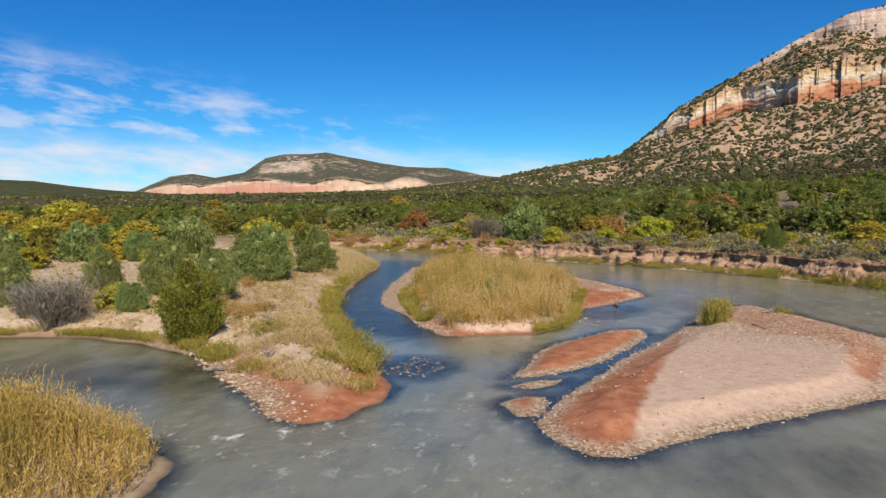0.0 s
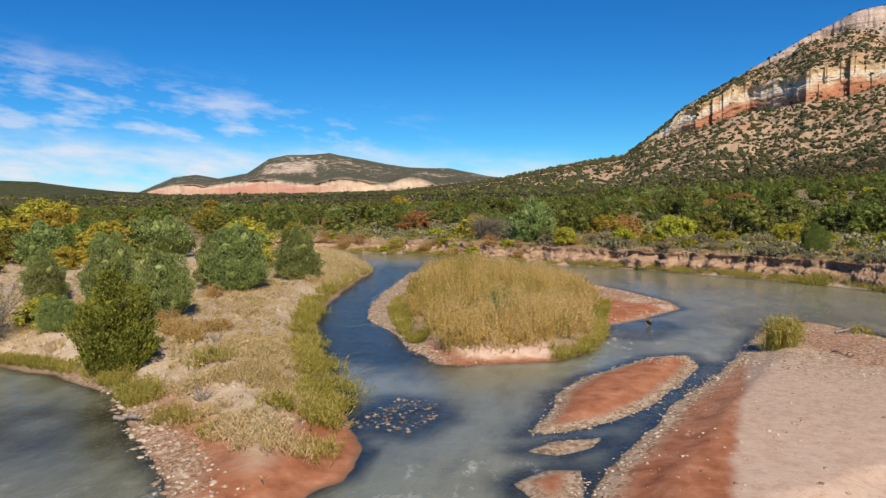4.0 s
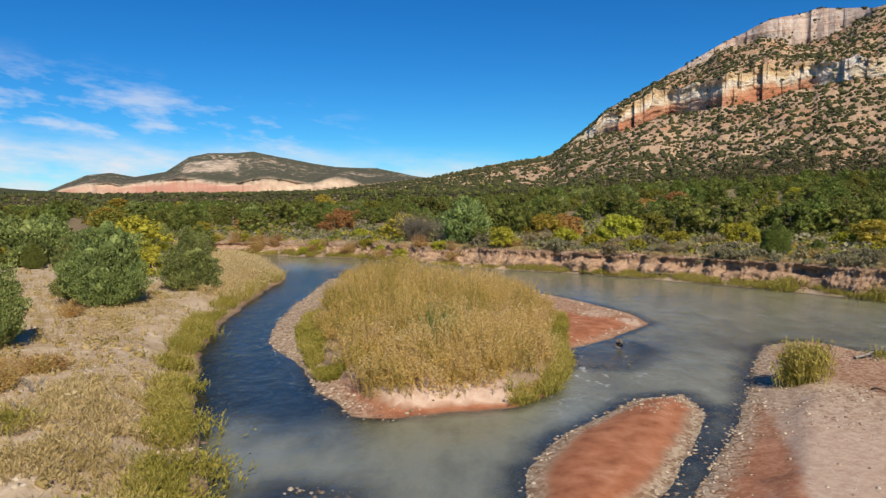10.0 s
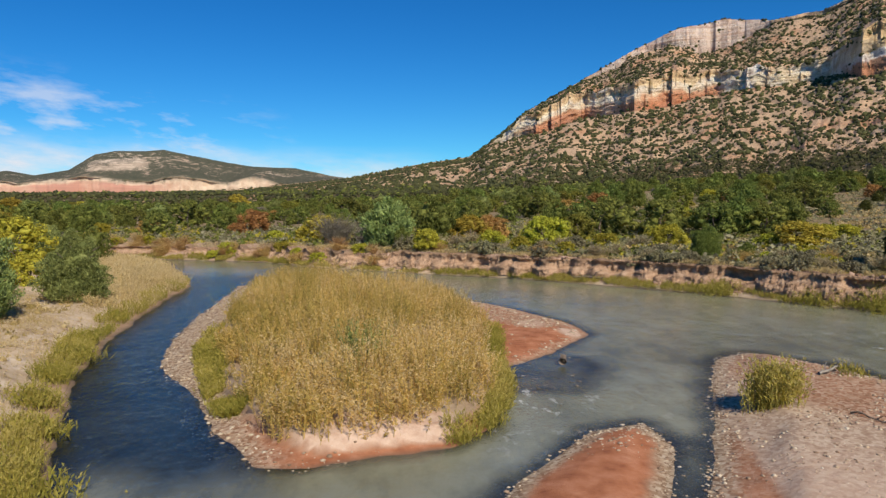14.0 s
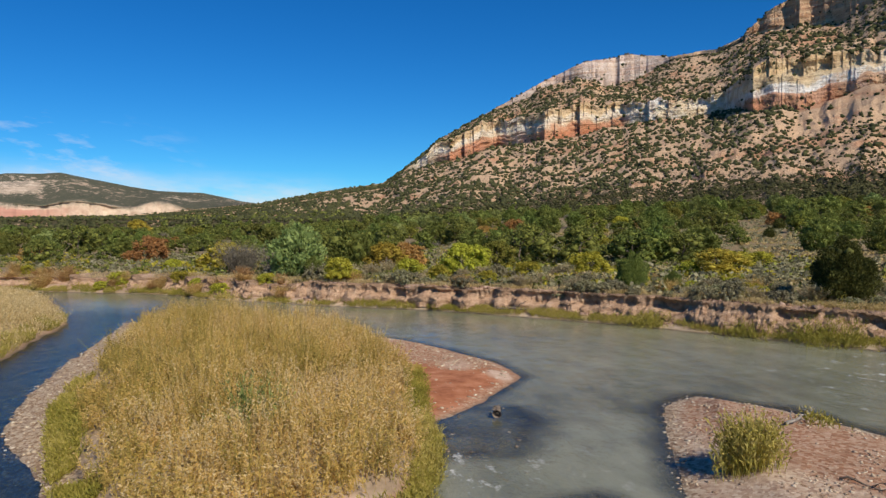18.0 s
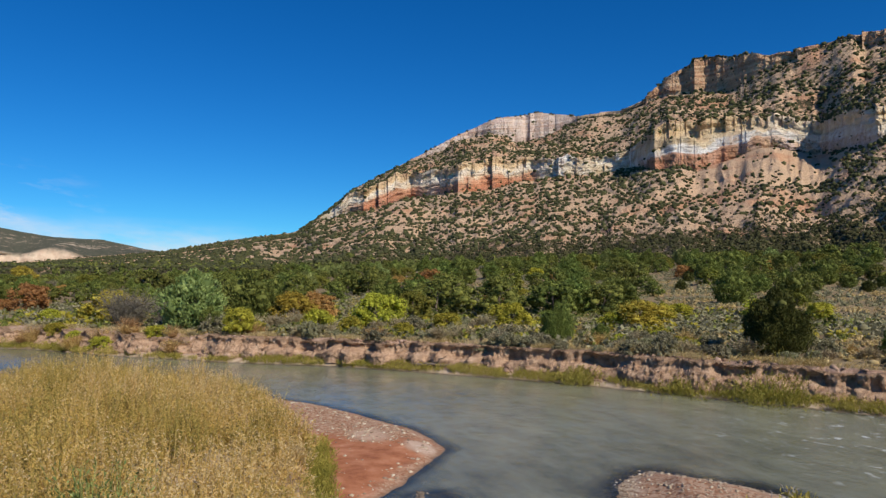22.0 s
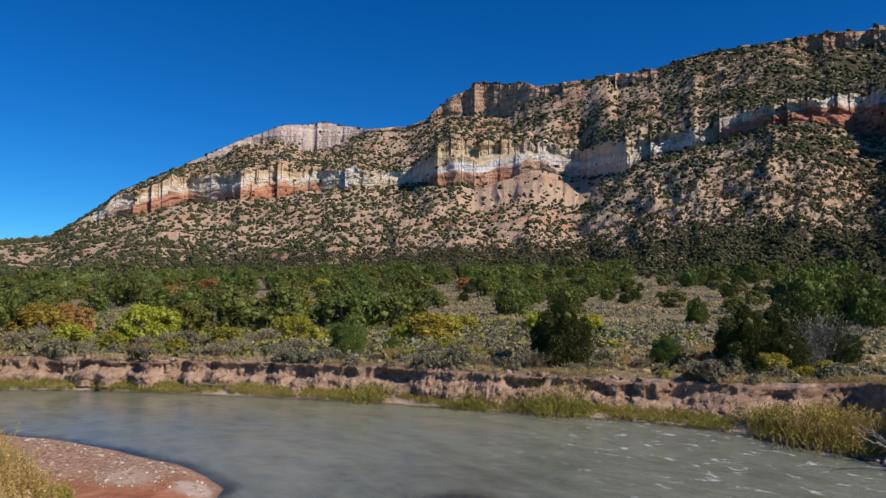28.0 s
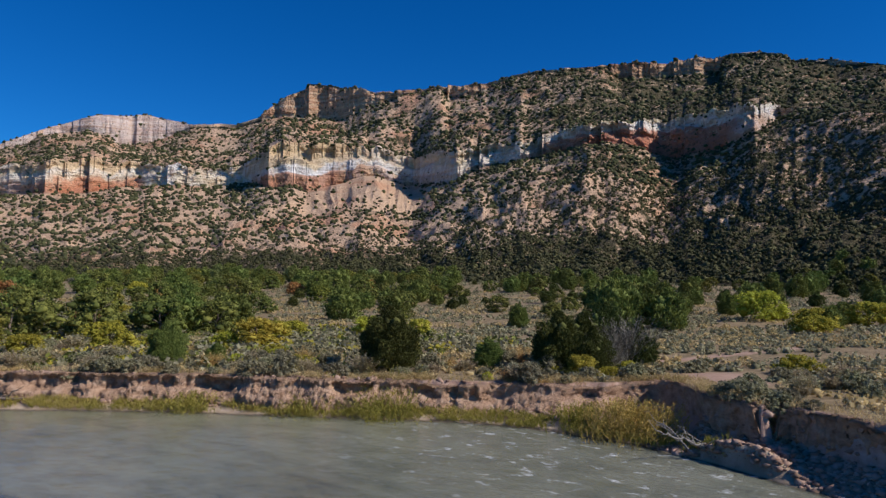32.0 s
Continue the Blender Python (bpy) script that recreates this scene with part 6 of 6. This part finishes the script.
# larger cobbles that lie singly on the point and along the bars
def cobble(seed):
    q = np.random.RandomState(seed)
    bm = bmesh.new()
    bmesh.ops.create_icosphere(bm, subdivisions=2, radius=1.0)
    squash = (1.0, 0.6 + 0.3 * q.rand(), 0.45 + 0.25 * q.rand())
    for v in bm.verts:
        k = 1 + 0.16 * math.sin(3 * v.co.x + seed) * math.cos(2.5 * v.co.y - seed) + 0.05 * q.randn()
        v.co = Vector((v.co.x * squash[0] * k, v.co.y * squash[1] * k, v.co.z * squash[2] * k))
    me = bpy.data.meshes.new("cobble")
    bm.to_mesh(me)
    bm.free()
    me.materials.append(M_COBBLE)
    return tagged(new("cobble", me), "rounded tan river cobble lying on the bank", "stone", "cobbles by the water")


M_COBBLE, kn, kl, kp = material("cobble_stone", 0.75, 0.3)
kinfo = kn.new("ShaderNodeObjectInfo")
tone = ramp(kn, kl, kinfo.outputs["Random"], [(0.0, (0.26, 0.18, 0.125)), (0.5, (0.42, 0.33, 0.24)), (1.0, (0.60, 0.53, 0.43))])
kl.new(mix(kn, kl, noise_tex(kn, kl, 6.0, 6, 0.6), mix(kn, kl, 0.35, tone, (0.2, 0.13, 0.09)), tone), kp.inputs["Base Color"])
first = [cobble(k) for k in range(5)]
cx, cy = scatter(150, (-22, 24, 29, 72), lambda x, y: np.maximum(np.maximum(band(LEFT_BANK, -0.3, 2.5)(x, y) * smooth(-8, -10, x) * smooth(52, 46, y), 0.25 * band(SAND_BAR, -0.2, 1.2)(x, y)), np.maximum(0.25 * band(RED_BAR, -0.3, 0.6)(x, y), 0.10 * smooth(2, 3, inside_by(LEFT_BANK, x, y)) * smooth(9, 5, inside_by(LEFT_BANK, x, y)))), rng)
for k, (x, y) in enumerate(zip(cx, cy)):
    m = spot(x, y, 0.09 + 0.13 * rng.rand() ** 2, rng.rand() * 6.28, -0.02)
    if k < len(first):
        settle(first[k], m)
    else:
        copy_thing(first[k % len(first)], m)

# ---------------------------------------------------------------- the cut bank's broken face
def cut_bank():
    line = np.array([p for p in RIGHT_BANK if -60 < p[0] < 60 and 43 < p[1] < 151])
    seg = np.r_[0, np.cumsum(np.linalg.norm(np.diff(line, axis=0), axis=1))]
    s = np.arange(0, seg[-1], 0.11)
    px, py = np.interp(s, seg, line[:, 0]), np.interp(s, seg, line[:, 1])
    k = np.ones(61) / 61
    tx, ty = (np.convolve(np.pad(np.gradient(c), 30, "edge"), k, "valid") for c in (px, py))
    n = np.hypot(tx, ty)
    nx, ny = -ty / n, tx / n                                   # into the land
    probe = np.arange(0.4, 14, 0.1)
    zz = ground_z((px[:, None] + nx[:, None] * probe).ravel(), (py[:, None] + ny[:, None] * probe).ravel()).reshape(len(s), -1)
    hit = (zz > 1.55).argmax(1)
    d = probe[hit]
    d = np.convolve(np.pad(d, 4, "edge"), np.ones(9) / 9, "valid")
    top = ground_z(px + nx * (d + 0.7), py + ny * (d + 0.7)) + 0.02 - 0.25 * smooth(0.55, 0.8, vnoise(s / 3.1, 0 * s, 149)) + 0.2 * fbm(s / 0.9, 0 * s, 2, 150)
    rows, att = [], []
    steady = smooth(70, 64, py)                                # the shaded wall of the notch
    def cell(w, seed, at=0.0):
        """A value of its own for each block of about w metres along the bank."""
        i = np.floor(s / w + 0.9 * fbm(s / (2.5 * w), 0 * s, 2, seed))
        return vnoise(i * 7.31 + 0.5, 0 * s + at * 5.3 + 0.5, seed + 1)

    q = np.random.RandomState(14)
    bay = smooth(0.58, 0.66, 0.35 * cell(0.8, 163) + 0.65 * cell(3.7, 167) + 0.35 * fbm(s / 14, 0 * s, 2, 169)) * (0.15 + 0.6 * cell(1.3, 165))          # square alcoves under the sod
    apron = (0.5 + 1.7 * vnoise(s / 5.0, 0 * s, 141) ** 1.5) * (1 - 0.85 * steady)
    for v in np.linspace(0, 1, 15):
        lump = 0.45 * (cell(0.75, 171, math.floor(v * 4)) - 0.5) + 0.35 * (cell(0.33, 173, math.floor(v * 7)) - 0.5) + 0.25 * fbm(s / 0.5, 0 * s + v * 5, 2, 145)
        scarp = np.maximum(smooth(0.52, 0.66, v + 0.6 * fbm(s / 2.6, 0 * s, 3, 157)), steady)
        lip = 0.07 * smooth(0.88, 0.95, v) * cell(1.1, 175)
        out = 0.95 - 0.8 * steady + 0.5 * lump - scarp * smooth(0.97, 0.88, v) * bay * (1 - 0.7 * steady) + (1 - scarp) * (1.45 * (1 - v / 0.75) + 0.25 * lump + 0.1) * apron + lip
        out = np.minimum(out, 1.9 + 0.2 * lump)
        jx, jz = 0.06 * q.randn(len(s)), 0.045 * q.randn(len(s))
        rows.append(np.stack([px + nx * (d - out) + jx, py + ny * (d - out) + jx, 0.3 + (top - 0.3) * v + jz + 0.08 * (cell(0.5, 177, math.floor(v * 5)) - 0.5)], -1))
    rows.append(np.stack([px + nx * (d + 0.75), py + ny * (d + 0.75), top - 0.03], -1))
    return np.array(rows), np.stack([px + nx * d, py + ny * d, nx, ny], -1)


M_BANK, bn, bl, bp = material("cut_bank_soil", 0.95, 0.1)
bo = bn.new("ShaderNodeTexCoord").outputs["Object"]
bf = noise_tex(bn, bl, 1.3, 8, 0.65, bo, (1, 1, 2.0))
earth = ramp(bn, bl, bf, [(0.3, (0.27, 0.162, 0.10)), (0.5, (0.46, 0.30, 0.195)), (0.72, (0.57, 0.41, 0.29))])
sod = maths(bn, bl, "MULTIPLY_ADD", maths(bn, bl, "ADD", attr(bn, "sod"), maths(bn, bl, "MULTIPLY", bf, 0.5)), 6.0, -6.6)
bl.new(mix(bn, bl, sod, earth, (0.222, 0.148, 0.0962)), bp.inputs["Base Color"])
bump(bn, bl, bp, noise_tex(bn, bl, 4.0, 9, 0.75, bo), 1.0, 0.22)
face, brim = cut_bank()
me = mesh_of("cut_bank", face.reshape(-1, 3), grid_faces(*face.shape[:2]), [M_BANK], False, {"sod": np.linspace(0, 1, len(face))[:, None] + np.zeros(face.shape[:2])})
k = rng.randint(0, len(brim), 15000)
k = k[rng.rand(len(k)) < 0.15 + 0.85 * smooth(0.4, 0.6, vnoise(k * 0.11 / 2.3, 0 * k, 181))]
deepness = 0.1 + 2.2 * rng.rand(len(k))
x, y = brim[k, 0] + brim[k, 2] * deepness, brim[k, 1] + brim[k, 3] * deepness
v, f, t = blades(np.c_[x, y, ground_z(x, y) - 0.03], 0.22 + 0.34 * rng.rand(len(k)), rng, 2, 5, 0.18, 0.045, 0.45, 0.12, np.clip(0.45 + 1.2 * fbm(x / 3, y / 3, 2, 183) + 0.2 * rng.randn(len(k)), 0, 1))
stuff("brink_grass", "dry straw and grey grass along the bank's brink", "grass", mesh_of("brink_grass", v, f, [M_GRASS], False, {"tint": t}))
tagged(new("cut_bank", me), "crumbling pink earth face of the eroded river bank", "bank", kind="structure")

# ---------------------------------------------------------------- dead wood
def driftwood(name, label, x, y, turn, length, r, forks, seed, lift=0.0, rise=0.15, mat=None):
    """A weathered stem with broken side branches, lying where the flood left it."""
    q = np.random.RandomState(seed)
    root = tagged(new(name), label, "driftwood")
    ms = [mat or M_DEADWOOD]
    stem = part("stem", mesh_of("stem", *limb((-length / 2, 0, r), (length / 2, 0, r + rise * length), r, r * 0.4, 8, 0.03, q, 6), ms, True), root)
    for _ in range(forks):
        t = q.rand() - 0.4
        a = q.randn() * 0.9
        p0 = np.array([length * t, 0, r + rise * length * (t + 0.5)])
        p1 = p0 + length * (0.2 + 0.25 * q.rand()) * np.array([math.cos(a), math.sin(a), 0.25 + 0.5 * q.rand()])
        part("branch", mesh_of("branch", *limb(p0, p1, r * 0.45, r * 0.12, 5, 0.06, q, 4), ms, True), stem)
    root.matrix_basis = Matrix.Translation((x, y, float(ground_z(x, y)[0]) + lift)) @ Matrix.Rotation(turn, 4, "Z")
    return root


driftwood("root_wad", "dark waterlogged root wad stranded in the shallows", 8.3, 66.5, 1.2, 0.55, 0.22, 20, 3, 0.08, 0.3, M_BARK)
driftwood("driftwood_log", "bleached driftwood log on the cobble point", -17.3, 40.9, -0.3, 1.7, 0.11, 2, 4)
driftwood("driftwood_branch", "dark driftwood branch half buried in the sand bar", 16.7, 53.8, -1.15, 1.5, 0.045, 4, 5, 0.0, 0.03, M_BARK)
driftwood("driftwood_branch", "grey driftwood tangle beside the sand bar grass", 19.6, 60.6, 0.3, 1.6, 0.08, 6, 6)
driftwood("dead_log", "dark log lying at the foot of the cut bank", 20.6, 104.2, -0.75, 3.6, 0.18, 4, 7, 0.0, 0.05, M_BARK)
driftwood("dead_tree", "grey dead tree fallen from the cut bank", 40.6, 59.2, 2.5, 3.6, 0.10, 11, 8, 0.1, 0.35)
driftwood("dead_tree", "grey dead branches on the slumped bank", 41.2, 60.6, 1.2, 2.6, 0.07, 12, 9, 0.2, 0.5)
for x, y, s in ((-14.4, 42.0, 1.0), (-18.6, 52.2, 0.8), (-17.2, 49.2, 0.6), (-20.5, 45.2, 0.7)):
    q = np.random.RandomState(int(-x * 10))
    root = tagged(new("dead_bush"), "dry grey dead bush on the stony bank", "shrub")
    for _ in range(16):
        a = q.rand() * 6.28
        part("twig", mesh_of("twig", *limb((0, 0, 0), (s * (0.3 + 0.5 * q.rand()) * math.cos(a), s * (0.3 + 0.5 * q.rand()) * math.sin(a), s * (0.4 + 0.6 * q.rand())), 0.022, 0.008, 4, 0.08, q, 3), [M_DEADWOOD]), root)
    settle(root, spot(x, y, 1, 0, 0.03))


# ---------------------------------------------------------------- single clumps of willow and grass
def clump(name, label, category, x, y, count, spread, height, mat, hue, leaves=8, lean=0.25):
    """A stand of shoots from one root."""
    b = np.c_[x + spread * rng.randn(count) * 0.5, y + spread * rng.randn(count) * 0.5, np.zeros(count)]
    b[:, 2] = ground_z(b[:, 0], b[:, 1]) - 0.05
    b = b[np.argsort(np.arctan2(b[:, 1] - y, b[:, 0] - x))]
    v, f, t = blades(b, np.full(count, height) * (1 - 0.25 * np.hypot(b[:, 0] - x, b[:, 1] - y) / spread), rng, 1, leaves, 0.26, 0.06, lean, 0.05, np.clip(hue + 0.15 * rng.randn(count), 0, 1))
    z0 = float(ground_z(x, y)[0])
    v = v - [x, y, z0]
    if category == "grass":
        ob = tagged(new(name, mesh_of(name, v, f, [mat], False, {"tint": t})), label, category, kind="stuff")
    else:
        ob = tagged(new(name), label, category)
        for k in range(8):                                  # eight leafy boughs round the root
            mine = ((np.arange(len(f)) % count) * 8 // count) == k
            part("bough", mesh_of("bough", v[f[mine]].reshape(-1, 3), np.arange(4 * mine.sum()).reshape(-1, 4), [mat], False, {"tint": t[f[mine]].ravel()}), ob)["kind"] = "stuff"
    ob.location = (x, y, z0)
    return ob


clump("willow_bush", "straw-green willow bush standing on the sand bar", "willow", 14.4, 56.4, 420, 0.8, 1.9, M_SEDGE, 0.75, 10)
clump("grass_tuft", "green grass tuft on the sand bar's red edge", "grass", 20.3, 60.4, 60, 0.9, 0.6, M_SEDGE, 0.4, 4)
clump("willow_bush", "spreading green willow at the foot of the cut bank", "willow", 37.8, 80.9, 420, 2.6, 1.7, M_SEDGE, 0.3, 8, 0.5)
clump("willow_bush", "low green willow at the water's edge", "willow", 34.6, 85.4, 240, 2.0, 1.2, M_SEDGE, 0.35, 7, 0.5)
clump("willow_bush", "low olive willow at the water's edge", "willow", 29.6, 93.0, 240, 1.8, 1.2, M_SEDGE, 0.5, 7, 0.5)
clump("willow_bush", "rust and green willow in the bank's notch", "willow", 43.6, 64.6, 620, 3.0, 1.9, M_REED, 0.25, 11, 0.45)
clump("willow_bush", "green willow by the slumped bank", "willow", 43.8, 68.6, 260, 1.6, 1.3, M_SEDGE, 0.25, 7, 0.45)
clump("willow_bush", "blue-green willow amid the island thicket", "willow", -2.5, 63.5, 120, 1.3, 2.6, M_CEDAR, 0.4)
for x, y, s in ((-8.6, 40.6, 0.7), (-10.6, 41.2, 0.6), (-9.0, 43.6, 0.65), (-22.6, 48.0, 0.8), (-9.4, 46.2, 0.9), (-11.2, 50.6, 1.0), (-14.2, 56.8, 0.8), (-16.6, 47.0, 0.8), (-19.4, 44.7, 0.8), (-16.2, 60.5, 0.9), (-18.4, 70.5, 0.9)):
    clump("sedge_clump", "yellow-green sedge clump leaning over the water", "grass", x, y, 110, 1.3 * s, 1.0 * s, M_SEDGE, 0.35, 6, 0.45)

# ---------------------------------------------------------------- thin clouds far behind the mesa
M_CLOUD = bpy.data.materials.new("cirrus")
M_CLOUD.use_nodes = True
cn, cl = M_CLOUD.node_tree.nodes, M_CLOUD.node_tree.links
cn.remove(cn["Principled BSDF"])
uv = cn.new("ShaderNodeCombineXYZ")
cl.new(attr(cn, "across"), uv.inputs[0]), cl.new(maths(cn, cl, "ADD", maths(cn, cl, "MULTIPLY", attr(cn, "across"), 0.10), attr(cn, "up")), uv.inputs[1])
wisps = noise_tex(cn, cl, 0.36, 9, 0.58, uv.outputs[0], (0.5, 1.7, 1))
veil = noise_tex(cn, cl, 0.05, 5, 0.55, uv.outputs[0], (0.5, 1.6, 1))
cover = maths(cn, cl, "MULTIPLY", maths(cn, cl, "MULTIPLY_ADD", maths(cn, cl, "ADD", wisps, maths(cn, cl, "MULTIPLY", veil, 0.5)), 3.4, -2.6), attr(cn, "cover"))
cover = maths(cn, cl, "MAXIMUM", maths(cn, cl, "MINIMUM", cover, 0.5), maths(cn, cl, "MULTIPLY", attr(cn, "low"), maths(cn, cl, "MULTIPLY_ADD", wisps, 2.6, -0.75)))
glow, gone, mixed = cn.new("ShaderNodeEmission"), cn.new("ShaderNodeBsdfTransparent"), cn.new("ShaderNodeMixShader")
glow.inputs["Color"].default_value, glow.inputs["Strength"].default_value = (0.86, 0.90, 1.0, 1), 0.85
cl.new(cover, mixed.inputs[0]), cl.new(gone.outputs[0], mixed.inputs[1]), cl.new(glow.outputs[0], mixed.inputs[2])
cl.new(mixed.outputs[0], cn["Material Output"].inputs["Surface"])
A, E = np.meshgrid(np.linspace(-60, 22, 83), np.linspace(0.2, 14, 29))
cov = smooth(-60, -40, A) * smooth(10.0, 6.0, E + 0.14 * (A + 20)) * smooth(-4, -15, A) * smooth(0.2, 1.2, E)
low = 1.0 * smooth(5.6, 2.8, E + 0.05 * (A + 20)) * smooth(7, 1, A)
R = 4400.0
me = mesh_of("cloud_backdrop", np.stack([R * np.sin(np.radians(A)), R * np.cos(np.radians(A)), R * np.tan(np.radians(E))], -1).reshape(-1, 3), grid_faces(*A.shape), [M_CLOUD], True, {"across": A, "up": E, "cover": cov, "low": low})
tagged(new("cloud_backdrop", me), "thin white cirrus clouds low over the mesa", "clouds", kind="structure")
